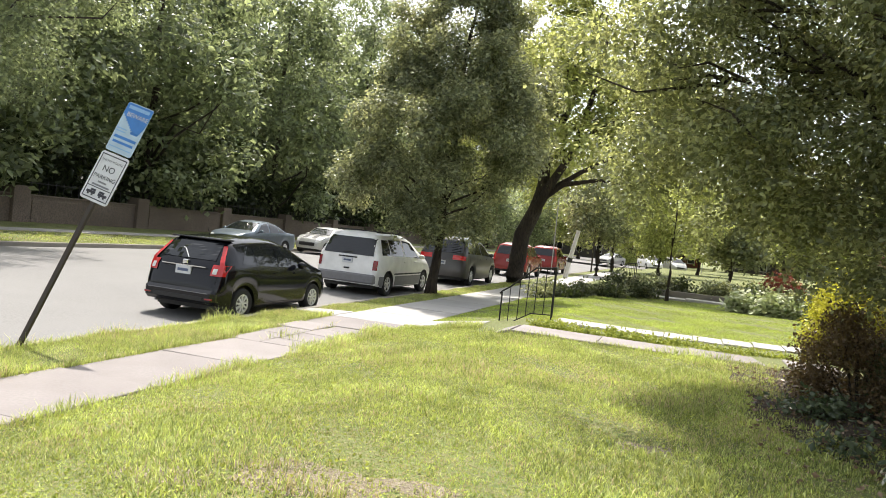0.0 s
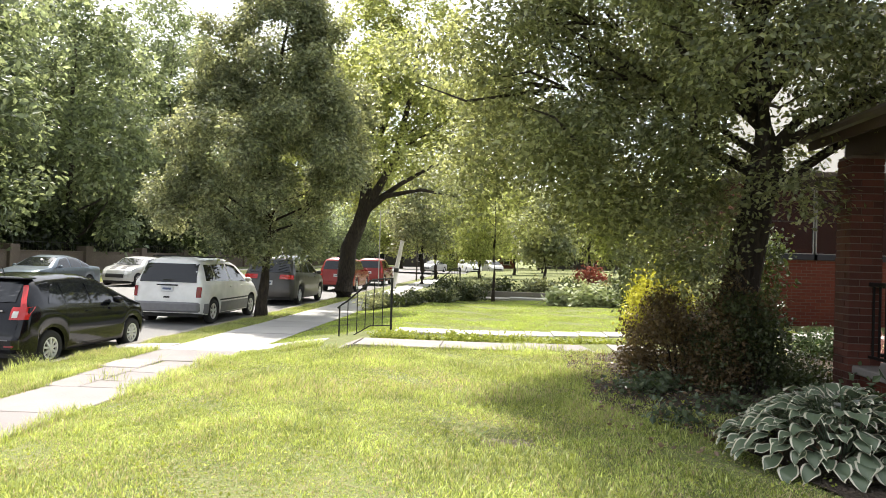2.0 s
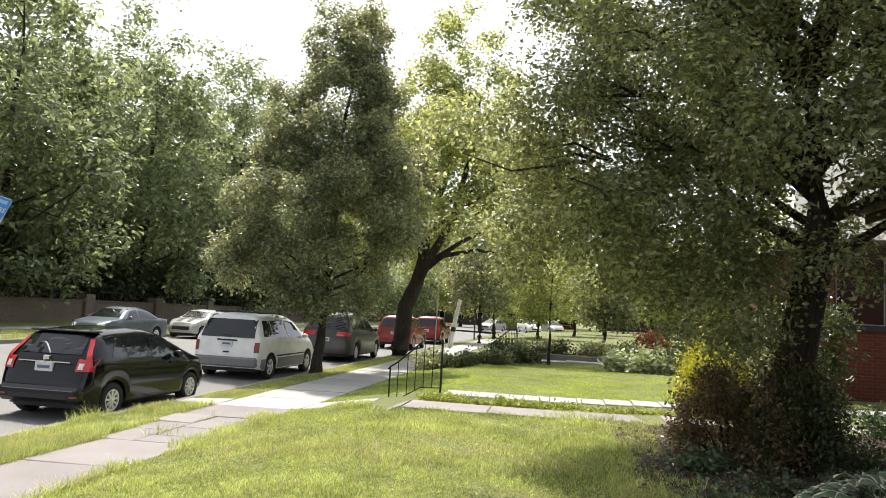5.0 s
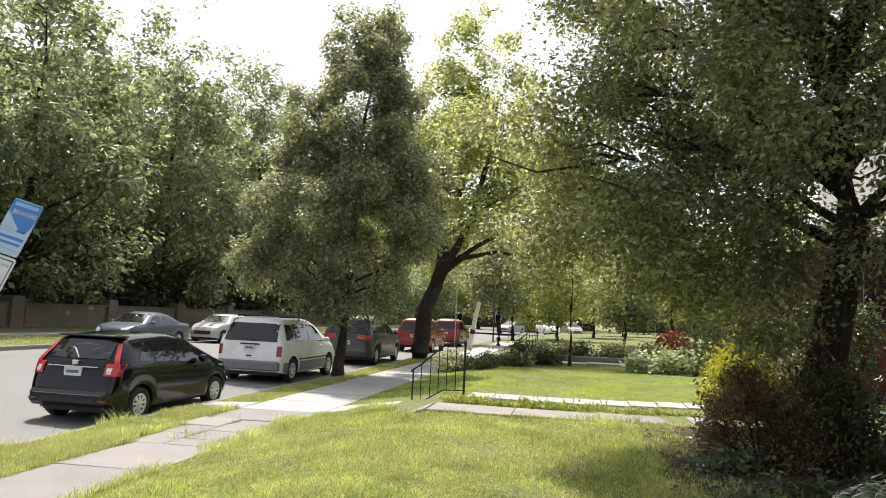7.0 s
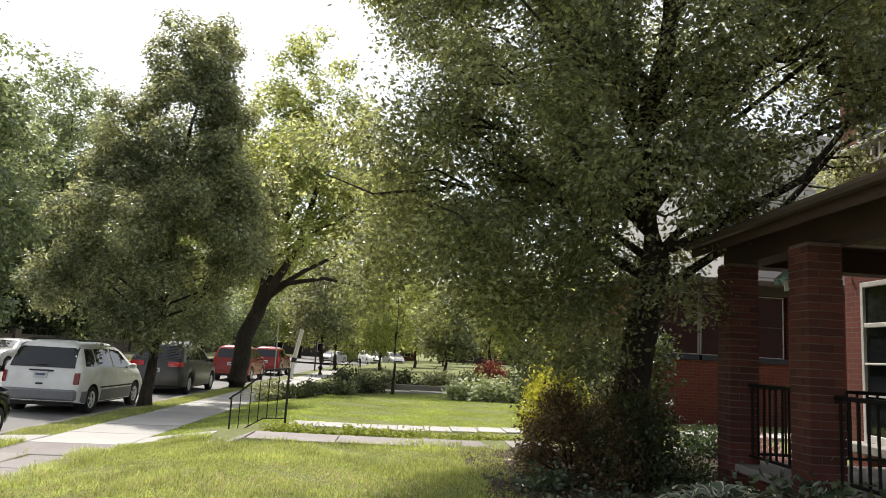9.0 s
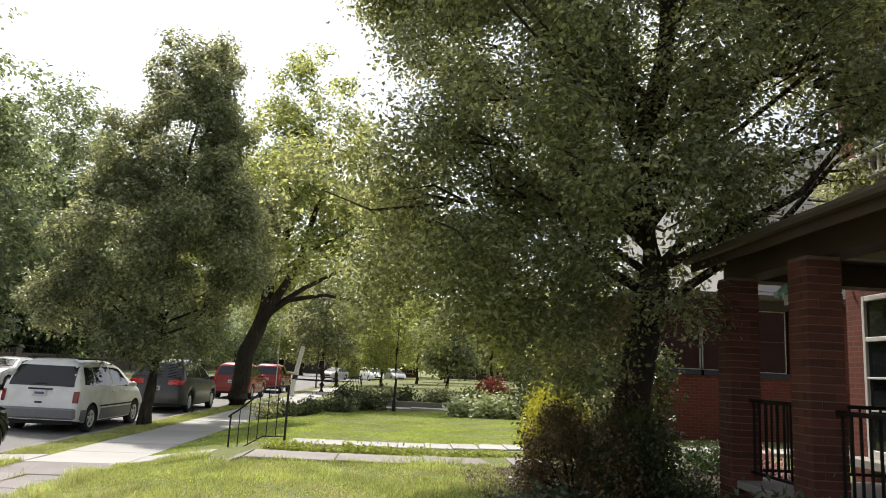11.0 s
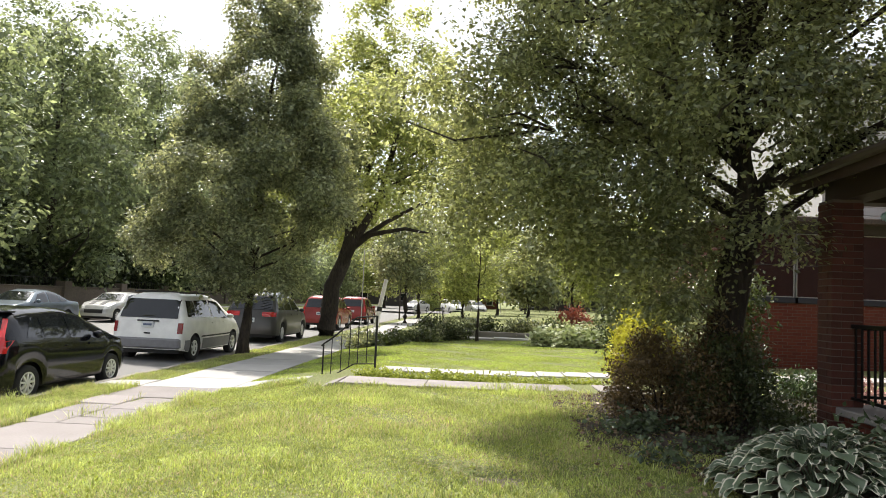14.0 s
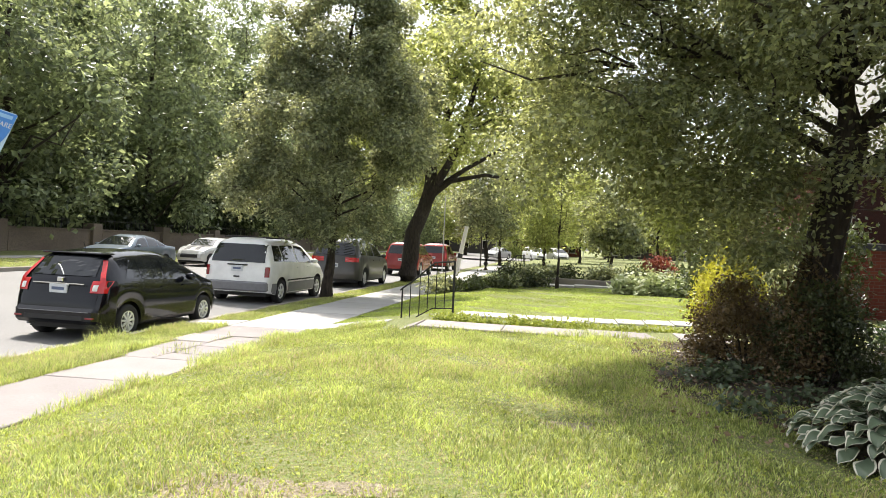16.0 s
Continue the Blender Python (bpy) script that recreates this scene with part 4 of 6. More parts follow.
def tree(name, at, height_m, crown_base, profile, trunk_r, leaves, leaf, mat, seed, lean=(0, 0), label="", lobes=90, lobe_r=0.8, limbs=14, twigs=70, clump=7, spread=0.12, group="", forks=(), wide=0.30, offset=(0, 0), extra=(), spine_top=0.93, open_middle=0.0, squash=0.75):
    """A tapered trunk, limbs that reach into the crown, twigs, and a crown of single leaves."""
    rng = np.random.default_rng(seed)
    t = tagged(empty(name, pose(*at)), label, "tree", group)
    n, top = 11, height_m * spine_top
    spine = [(lean[0] * (i / n) ** 1.2 + 0.07 * trunk_r / 0.15 * math.sin(i * 1.7 + seed) * (i > 0), lean[1] * (i / n) ** 1.2 + 0.06 * math.cos(i * 2.1 + seed) * (i > 0), top * i / n - (0.2 if i == 0 else 0)) for i in range(n + 1)]
    spine.insert(1, (spine[0][0], spine[0][1], 0.35))
    k = len(spine) - 1
    radii = [trunk_r * (1 - 0.92 * (i - 1) / (k - 1)) for i in range(k + 1)]
    radii[0], radii[1] = trunk_r * 1.55, trunk_r * 1.06
    part("trunk", tube_into(bmesh.new(), spine, radii, 12), M["bark"], t, smooth=True)
    for path, r in forks:
        part("limb", tube_into(bmesh.new(), path, [r * (1 - 0.8 * i / (len(path) - 1)) for i in range(len(path))], 8), M["bark"], t, smooth=True)
    sx, sy, sz = (np.array([p[j] for p in spine]) for j in range(3))
    pts, c = crown_points(rng, leaves // clump, lobes, profile, crown_base, height_m, lobe_r, extra, squash)
    for a in (pts, c):
        a[:, 0] += np.interp(a[:, 2], sz, sx) + offset[0]
        a[:, 1] += np.interp(a[:, 2], sz, sy) + offset[1]

    if open_middle:
        across = pts[:, 0] - 0.36 * pts[:, 1]
        near = (np.abs(across - 0.04 - 0.05 * pts[:, 2]) < open_middle) & (pts[:, 1] < 0.3) & (pts[:, 2] > 1.6)
        thick = np.interp(pts[:, 2], [2.3, 2.9, 3.5, 4.7, 5.0], [0.75, 0.3, 0.45, 0.45, 0.06])
        pts = pts[~near | (rng.random(len(pts)) < thick)]
        across = pts[:, 0] - 0.36 * pts[:, 1]
        pts = pts[(across < 0.05) | (pts[:, 2] > 1.9 + 0.3 * rng.random(len(pts)))]
        across = pts[:, 0] - 0.36 * pts[:, 1]
        rim = ([1.3, 1.7, 2.4, 3.6, 4.1, 4.9, 5.6, 6.4], [-2.0, -2.8, -3.55, -3.6, -2.9, -2.8, -3.3, -4.1])
        pts = pts[across > np.interp(pts[:, 2], *rim) + rng.normal(size=len(pts)) * 0.2]
        c = c[c[:, 0] - 0.36 * c[:, 1] > np.interp(c[:, 2], *rim) + 0.7]

    def limb(e, r0, bm, sides):
        e = Vector(e)
        reach = math.hypot(e.x - np.interp(e.z, sz, sx), e.y - np.interp(e.z, sz, sy))
        z0 = min(max(e.z - reach * rng.uniform(0.45, 1.1) - 0.15, crown_base * 0.9 + 0.15 + rng.random() * 0.10 * height_m), e.z - 0.38 * reach)
        z0 = max(z0, crown_base * 0.8)
        s = Vector((np.interp(z0, sz, sx), np.interp(z0, sz, sy), z0))
        j = rng.normal(size=(2, 3)) * reach * 0.09
        m1, m2 = s.lerp(e, 0.35) + Vector(j[0]), s.lerp(e, 0.7) + Vector(j[1])
        r0 *= 1 - 0.65 * z0 / height_m
        return tube_into(bm, [s, m1, m2, e], [r0, r0 * 0.72, r0 * 0.45, r0 * 0.12], sides)

    order = rng.permutation(np.nonzero(c[:, 2] > crown_base + 0.13 * height_m)[0])
    for i in order[:limbs]:
        part("limb", limb(c[i], trunk_r * 0.32, bmesh.new(), 6), M["bark"], t, smooth=True)
    if twigs:
        bm = bmesh.new()
        for i in rng.choice(np.nonzero(pts[:, 2] > crown_base + 0.08 * height_m)[0], twigs, replace=False):
            near = c[np.argsort(((c - pts[i, :3]) ** 2).sum(1))[0]]
            stem = Vector((np.interp(near[2], sz, sx), np.interp(near[2], sz, sy), near[2] - 0.3))
            a, e = Vector(near).lerp(stem, 0.22), Vector(pts[i, :3])
            m = a.lerp(e, 0.5) + Vector(rng.normal(size=3)) * 0.1 * (e - a).length
            tube_into(bm, [a, m, e], [trunk_r * 0.09, trunk_r * 0.06, trunk_r * 0.02], 4)
        tagged(part("twig_work", bm, M["bark"], t), kind="stuff")
    p = np.repeat(pts[:, :3], clump, 0) + rng.normal(size=(len(pts) * clump, 3)) * spread
    tilt = pts[:, 3:] * 0.75 + (0, 0, 0.75) + rng.normal(size=(len(pts), 3)) * 0.3
    v, f = leaf_cloud(rng, p, leaf * rng.uniform(0.6, 1.3, len(p)), wide=wide, facing=np.repeat(tilt, clump, 0))
    from_arrays("crown", v, f, mat, t)
    return t


rg = random.Random(31)
side_lobes = [(rg.uniform(1.6, 5.2), rg.uniform(-2.4, 1.6), rg.uniform(4.0, 9.2), rg.uniform(0.32, 0.55)) for _ in range(46)] + [(rg.uniform(2.6, 6.0), rg.uniform(-3.2, 0.2), rg.uniform(4.6, 8.6), rg.uniform(0.35, 0.55)) for _ in range(30)] + [(rg.uniform(-2.2, 0.6), rg.uniform(-1.7, 1.5), rg.uniform(1.8, 2.8), rg.uniform(0.3, 0.48)) for _ in range(15)] + [(rg.uniform(-2.3, -1.2), rg.uniform(-1.2, 1.2), rg.uniform(3.2, 7.0), rg.uniform(0.35, 0.5)) for _ in range(14)] + [(rg.uniform(-0.5, 1.0), rg.uniform(-1.0, 1.0), rg.uniform(1.4, 2.3), rg.uniform(0.28, 0.4)) for _ in range(16)] + [(rg.uniform(2.9, 4.1), rg.uniform(-1.8, -0.2), rg.uniform(4.6, 7.2), rg.uniform(0.4, 0.55)) for _ in range(18)] + [(rg.uniform(-2.0, -0.6), rg.uniform(-1.2, 1.0), rg.uniform(2.6, 4.8), rg.uniform(0.35, 0.5)) for _ in range(18)] + [(rg.uniform(-3.6, -2.0), rg.uniform(-1.2, 1.0), rg.uniform(1.9, 4.4), rg.uniform(0.3, 0.5)) for _ in range(30)] + [(rg.uniform(-1.6, 0.3), rg.uniform(-1.3, 0.2), rg.uniform(1.9, 3.6), rg.uniform(0.3, 0.45)) for _ in range(24)] + [(rg.uniform(0.2, 1.4), rg.uniform(0.2, 1.4), rg.uniform(3.4, 4.6), rg.uniform(0.3, 0.45)) for _ in range(14)] + [(rg.uniform(-2.8, -1.2), rg.uniform(-1.6, 0.4), rg.uniform(6.0, 9.0), rg.uniform(0.4, 0.6)) for _ in range(34)] + [(rg.uniform(0.4, 4.6), rg.uniform(-2.2, 1.6), rg.uniform(4.8, 9.2), rg.uniform(0.35, 0.5)) for _ in range(34)] + [(rg.uniform(-2.4, 0.4), rg.uniform(-1.4, 1.6), rg.uniform(5.0, 8.4), rg.uniform(0.35, 0.5)) for _ in range(26)]
tree("shade_tree", (2.64, 8.15, 0.5), 10.5, 2.0, ([0, 0.1, 0.25, 0.45, 0.65, 0.85, 1], [1.5, 2.3, 2.65, 2.6, 2.3, 1.7, 0.5]), 0.225, 350000, 0.064, M["leaf_near"], 3, lean=(0.55, 0), lobes=230, lobe_r=0.5, limbs=26, twigs=520, clump=7, spread=0.085, offset=(-1.05, 0.1), extra=side_lobes, open_middle=0.28,
     forks=[([(-0.05, 0, 4.3), (-0.28, 0.05, 5.3), (-0.42, 0.1, 6.8), (-0.5, 0.2, 8.6)], 0.07), ([(0.05, 0, 4.2), (0.32, -0.05, 5.2), (0.5, -0.1, 6.6), (0.75, -0.2, 8.4)], 0.08), ([(0.05, 0, 3.1), (0.8, -0.1, 4.2), (1.5, -0.3, 5.2), (2.5, -0.6, 6.3)], 0.05), ([(-0.05, 0, 4.6), (-0.15, 0.05, 5.8), (-0.66, 0.0, 7.6)], 0.055), ([(0, 0, 3.6), (0.55, 0.2, 4.3), (1.3, 0.3, 4.9), (2.4, 0.2, 5.6)], 0.04)],
     label="leafy green ornamental tree with dark upright stems beside the porch")
spires = [(rg.uniform(-0.7, 0.9), rg.uniform(-0.6, 0.8), rg.uniform(8.6, 10.9), rg.uniform(0.3, 0.42)) for _ in range(16)] + [(rg.uniform(-2.3, -0.9), rg.uniform(-0.8, 0.6), rg.uniform(6.0, 8.2), rg.uniform(0.35, 0.5)) for _ in range(12)] + [(rg.uniform(-3.2, -2.0), rg.uniform(-1.4, 0.6), rg.uniform(2.6, 5.6), rg.uniform(0.35, 0.55)) for _ in range(14)] + [(rg.uniform(-0.9, 1.3), rg.uniform(-0.9, 0.7), rg.uniform(5.8, 9.2), rg.uniform(0.35, 0.5)) for _ in range(22)] + [(rg.uniform(-1.6, 1.6), rg.uniform(-1.5, 1.2), rg.uniform(1.8, 3.0), rg.uniform(0.3, 0.45)) for _ in range(18)]
tree("street_tree", (-6.72, 19.75, 0.15), 11.2, 1.75, ([0, 0.1, 0.22, 0.35, 0.55, 0.75, 0.88, 1], [0.7, 2.1, 2.8, 2.9, 2.35, 1.65, 1.15, 0.6]), 0.15, 100000, 0.115, M["leaf_pear"], 5, lean=(0.5, 0.2), lobes=120, lobe_r=0.55, limbs=26, twigs=200, clump=6, spread=0.085, squash=0.95, extra=spires, label="upright pyramidal green street tree on the verge")
tree("street_tree", (-6.5, 29.5, 0.12), 15.6, 4.0, ([0, 0.2, 0.45, 0.7, 0.9, 1], [3.4, 4.6, 4.2, 2.3, 1.5, 0.8]), 0.40, 60000, 0.18, M["leaf_elm"], 8, lean=(2.2, 0.5), spine_top=0.75, lobes=90, lobe_r=0.85, extra=[(rg.uniform(1.5, 5.0), rg.uniform(-2, 2), rg.uniform(4.6, 9.0), rg.uniform(0.5, 0.9)) for _ in range(20)] + [(rg.uniform(-2.9, 0.4), rg.uniform(-1.2, 1.2), rg.uniform(7.5, 15.2), rg.uniform(0.5, 0.75)) for _ in range(34)], limbs=11, twigs=120, clump=6, spread=0.16,
     forks=[([(0.35, 0.1, 2.7), (1.1, -0.2, 4.2), (2.0, -0.4, 5.8), (2.6, -0.3, 8.5), (2.9, -0.2, 11)], 0.24), ([(0.7, 0, 3.6), (1.7, -0.3, 4.35), (3.2, -0.8, 4.6), (4.8, -1.4, 4.3)], 0.15), ([(0.9, -0.1, 3.9), (2.2, 0.2, 4.9), (3.6, 0.6, 5.8), (5.2, 0.9, 6.2)], 0.13), ([(1.2, -0.2, 4.6), (2.6, -0.8, 6.4), (4.0, -1.0, 7.2)], 0.1)],
     label="large old street tree with a thick leaning trunk")
tree("sapling", (-0.2, 24.6, 0.55), 5.6, 1.7, ([0, 0.3, 0.6, 1], [0.7, 1.5, 1.3, 0.3]), 0.05, 9000, 0.10, M["leaf_elm"], 11, lobes=34, lobe_r=0.42, limbs=12, twigs=40, clump=5, spread=0.12, label="slim young tree on the mown lawn")
tree("verge_tree", (-21.7, 15.6, 0.2), 15.5, 4.2, ([0, 0.15, 0.4, 0.7, 0.9, 1], [2.6, 4.4, 5.0, 4.2, 2.4, 0.8]), 0.26, 48000, 0.15, M["leaf_far"], 17, lobes=110, lobe_r=0.95, limbs=14, twigs=60, clump=6, spread=0.26, label="broad street tree on the far verge, overhanging the road")
rg = random.Random(4)
for i in range(13):
    near = i % 2 == 0
    hgt = rg.uniform(22, 26) if near else rg.uniform(24, 29)
    tree("woodland_tree", ((-29.6 if near else -36.0) - rg.uniform(0, 1.5), 8 + i * 6.6 + rg.uniform(-1.5, 1.5), 0.3), hgt, 1.2, ([0, 0.12, 0.35, 0.6, 0.85, 1], [3.2, 5.6, 6.6, 5.6, 3.2, 0.9]), 0.32, 20000, 0.40, M["leaf_far"], 20 + i, label="tall dense green tree behind the garden wall", lobes=150, lobe_r=1.3, limbs=10, twigs=24, clump=6, spread=0.32, spine_top=0.8, group="trees behind the wall")
for i in range(9):
    tree("woodland_tree", (-46 + rg.uniform(-3, 3), 4 + i * 10, 0.4), rg.uniform(20, 25), 0.6, ([0, 0.12, 0.35, 0.6, 0.85, 1], [4.5, 6.0, 6.5, 5.6, 3.2, 0.9]), 0.35, 7000, 0.75, M["leaf_far"], 340 + i, label="tall dark tree deep in the woodland", lobes=80, lobe_r=1.8, limbs=5, twigs=0, clump=5, spread=0.6, group="trees behind the wall")
for i in range(6):
    tree("woodland_tree", (-27 + rg.uniform(-2, 2), 92 + i * 11, 0.3), rg.uniform(13, 18), 1.2, ([0, 0.12, 0.35, 0.6, 0.85, 1], [2.6, 4.8, 5.8, 5.0, 2.9, 0.8]), 0.32, 9000, 0.45, M["leaf_far"], 50 + i, label="tall green tree far along the street", lobes=60, lobe_r=1.7, limbs=6, twigs=10, clump=5, spread=0.4, group="trees far off")
for i, (x, y, h, b) in enumerate(((-5.2, 48, 9, 2.4), (-5.5, 62, 10, 2.5), (-1.5, 56, 7.5, 2.0), (3.0, 47, 6.5, 1.8), (6.5, 52, 8, 2.2), (1.5, 70, 9, 2.2), (10, 60, 10, 2.0), (-9.5, 105, 14, 2.5), (14, 50, 9, 1.8), (5, 82, 11, 2.2), (16, 75, 12, 2), (-2, 104, 13, 2), (6, 108, 14, 2), (14, 104, 13, 2), (23, 96, 14, 1.5), (30, 85, 14, 1.5), (22, 62, 12, 1.5), (-16, 116, 14, 2), (-24, 130, 15, 2), (9.5, 36, 8.5, 1.8), (15, 33, 10, 1.8), (0, 122, 15, 1.5), (11, 125, 15, 1.5), (-9, 128, 15, 1.5))):
    tree("garden_tree", (x, y, 0.3), h, b, ([0, 0.15, 0.4, 0.7, 1], [0.16 * h, 0.27 * h, 0.32 * h, 0.24 * h, 0.06 * h]), 0.018 * h, 7000, 0.18 + 0.0022 * y, M["leaf_elm" if i % 3 else "leaf_pear"], 70 + i, label="light green garden tree beyond the lawns", lobes=44, lobe_r=0.085 * h + 0.2, limbs=8, twigs=12, clump=5, spread=0.25, group="garden trees")


# ---- shrubs and flower beds ----
def shrub(name, at, size, leaves, leaf, mat, seed, label, lobes=18, stems=14, lobe_r=0.3, clump=4, flat=1.0, wide=0.3, group="", category="shrub"):
    """Stems from the ground and a crown of single leaves in lobes."""
    rng = np.random.default_rng(seed)
    t = tagged(empty(name, pose(*at)), label, category, group)
    u, q = rng.random(lobes) * 6.283, rng.random(lobes) ** 0.5
    c = np.stack([np.cos(u) * q * size[0], np.sin(u) * q * size[1], size[2] * (0.12 + 0.8 * rng.random(lobes) * (1 - 0.5 * q ** 3))], 1)
    for i in range(stems):
        e = Vector(c[i % lobes])
        part("stem", tube_into(bmesh.new(), [(e.x * 0.15, e.y * 0.15, -0.05), (e.x * 0.6, e.y * 0.55, e.z * 0.6), e], [0.014, 0.009, 0.004], 4), M["bark"], t)
    n = leaves // clump
    k = rng.integers(0, lobes, n)
    d = rng.normal(size=(n, 3))
    d /= np.linalg.norm(d, axis=1)[:, None]
    p = c[k] + d * (lobe_r * rng.random(n) ** 0.4)[:, None]
    p[:, 2] = np.maximum(p[:, 2], 0.02)
    p = np.repeat(p, clump, 0) + rng.normal(size=(n * clump, 3)) * leaf * 0.8
    v, f = leaf_cloud(rng, p, leaf * rng.uniform(0.6, 1.3, len(p)), flat, wide=wide)
    from_arrays("foliage", v, f, mat, t)
    return t


shrub("barberry_bush", (2.14, 8.75, 0.52), (0.58, 0.5, 1.22), 13000, 0.045, M["leaf_barberry"], 1, "dark reddish-brown shrub in the shade of the tree", 36, 24, 0.22)
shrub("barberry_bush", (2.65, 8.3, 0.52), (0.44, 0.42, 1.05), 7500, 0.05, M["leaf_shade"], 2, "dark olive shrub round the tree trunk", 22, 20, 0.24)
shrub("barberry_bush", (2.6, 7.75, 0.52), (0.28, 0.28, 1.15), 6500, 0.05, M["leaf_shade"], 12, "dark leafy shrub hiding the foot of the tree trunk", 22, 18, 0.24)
shrub("barberry_bush", (2.5, 7.95, 0.55), (0.38, 0.3, 1.45), 5200, 0.045, M["leaf_barberry"], 14, "loose bronze-leaved shrub before the tree", 20, 16, 0.22)
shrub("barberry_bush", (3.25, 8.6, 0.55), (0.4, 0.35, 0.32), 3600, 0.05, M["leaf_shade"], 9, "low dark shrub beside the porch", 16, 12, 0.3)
shrub("golden_bush", (2.27, 10.6, 0.85), (0.34, 0.34, 1.0), 13000, 0.052, M["leaf_gold"], 3, "bright yellow-green bush lit by the sun", 24, 14, 0.27)
shrub("golden_bush", (2.95, 10.9, 0.55), (0.5, 0.5, 1.25), 7000, 0.06, M["leaf_pear"], 4, "green bush behind the yellow one", 24, 14, 0.3)
for i, (x, y) in enumerate(((2.0, 22.6), (2.7, 22.3), (3.4, 22.0), (4.1, 21.8))):
    shrub("hosta_clump", (x, y, 0.58), (0.35, 0.3, 0.45), 900, 0.17, M["leaf_pale"], 30 + i, "pale variegated leafy clump at the lawn's edge", 10, 4, 0.2, 3, 0.5, 0.34, "pale clumps along the lawn", "plant")
rg = random.Random(9)
for i in range(12):
    shrub("bed_plant", (-3.9 + 0.28 * i + rg.uniform(-0.2, 0.2), 22.4 + 0.2 * i + rg.uniform(-0.6, 0.6), 0.35 + 0.02 * i), (0.4, 0.45, 0.4), 700, 0.10, M["leaf_shade" if i % 2 else "leaf_pear"], 50 + i, "low dark green plant in the bed beside the pavement", 10, 3, 0.2, 3, group="plants of the bed", category="plant")
for i in range(16):
    shrub("border_plant", (-1.9 + 0.72 * i + rg.uniform(-0.2, 0.2), 27.4 + rg.uniform(-0.3, 0.8), 0.6), (0.45, 0.45, 0.55 + rg.uniform(0, 0.3)), 800, 0.12, M["leaf_pear" if i % 3 else "leaf_shade"], 80 + i, "green perennial behind the low border wall", 10, 3, 0.24, 3, group="plants behind the border", category="plant")
shrub("red_maple_bush", (5.6, 44, 0.5), (0.9, 0.8, 1.2), 1600, 0.17, M["leaf_red"], 5, "small red-leaved maple bush far across the lawns", 24, 8, 0.4)
for x, y in ((-9.0, 100), (-7.0, 101)):
    shrub("round_hedge", (x, y, 0.2), (1.5, 1.2, 1.8), 2500, 0.25, M["leaf_elm"], int(-x), "rounded clipped hedge far down the street", 24, 4, 0.7, group="far hedges")
for i in range(14):
    shrub("strip_plant", (-2.1 + i * 0.36 + rg.uniform(-0.1, 0.1), 12.45 + rg.uniform(-0.14, 0.14), 0.52), (0.24, 0.14, 0.05), 420, 0.06, M["leaf_strip"], 110 + i, "low yellow-green ground cover between two paths", 9, 2, 0.07, 3, group="plants between the paths", category="plant")
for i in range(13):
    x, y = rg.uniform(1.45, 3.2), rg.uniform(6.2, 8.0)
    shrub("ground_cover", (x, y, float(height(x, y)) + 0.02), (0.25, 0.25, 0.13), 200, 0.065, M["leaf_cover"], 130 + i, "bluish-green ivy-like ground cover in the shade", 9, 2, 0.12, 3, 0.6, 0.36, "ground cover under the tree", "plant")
for i in range(5):
    x, y = 3.0 + 0.3 * rg.random(), 2.8 + i * 0.75
    shrub("porch_plant", (x, y, 0.6), (0.3, 0.35, 0.5), 700, 0.09, M["leaf_cover"], 160 + i, "dark green plant at the foot of the porch", 10, 4, 0.2, 3, group="plants by the porch", category="plant")


def hosta_leaf(length, width, curl, seed):
    """A broad pointed leaf with a pale margin, arched and cupped."""
    rng = random.Random(seed)
    me = bpy.data.meshes.new("leaf")
    bm = bmesh.new()
    n, cols = 9, (-1.0, -0.78, -0.40, 0.0, 0.40, 0.78, 1.0)
    g = []
    for i in range(n + 1):
        t = i / n
        w = 1.12 * width * max(math.sin(math.pi * min(0.96 * t ** 0.85 + 0.04, 1)), 0.0) * (1 - 0.15 * t)
        arch = length * (0.34 * t - curl * t * t)
        row = [bm.verts.new((c * w, length * (t - 0.15 * t * t), arch + 0.18 * w * abs(c) ** 1.5 + 0.012 * math.sin(9 * t + 2 * c + seed))) for c in cols]
        g.append(row)
    for i in range(n):
        for j in range(6):
            f = bm.faces.new((g[i][j], g[i][j + 1], g[i + 1][j + 1], g[i + 1][j]))
            f.material_index = 1 if j in (0, 5) or i == n - 1 else 0
            f.smooth = True
    bm.to_mesh(me)
    bm.free()
    me.materials.append(M["hosta"])
    me.materials.append(M["hosta_margin"])
    return me


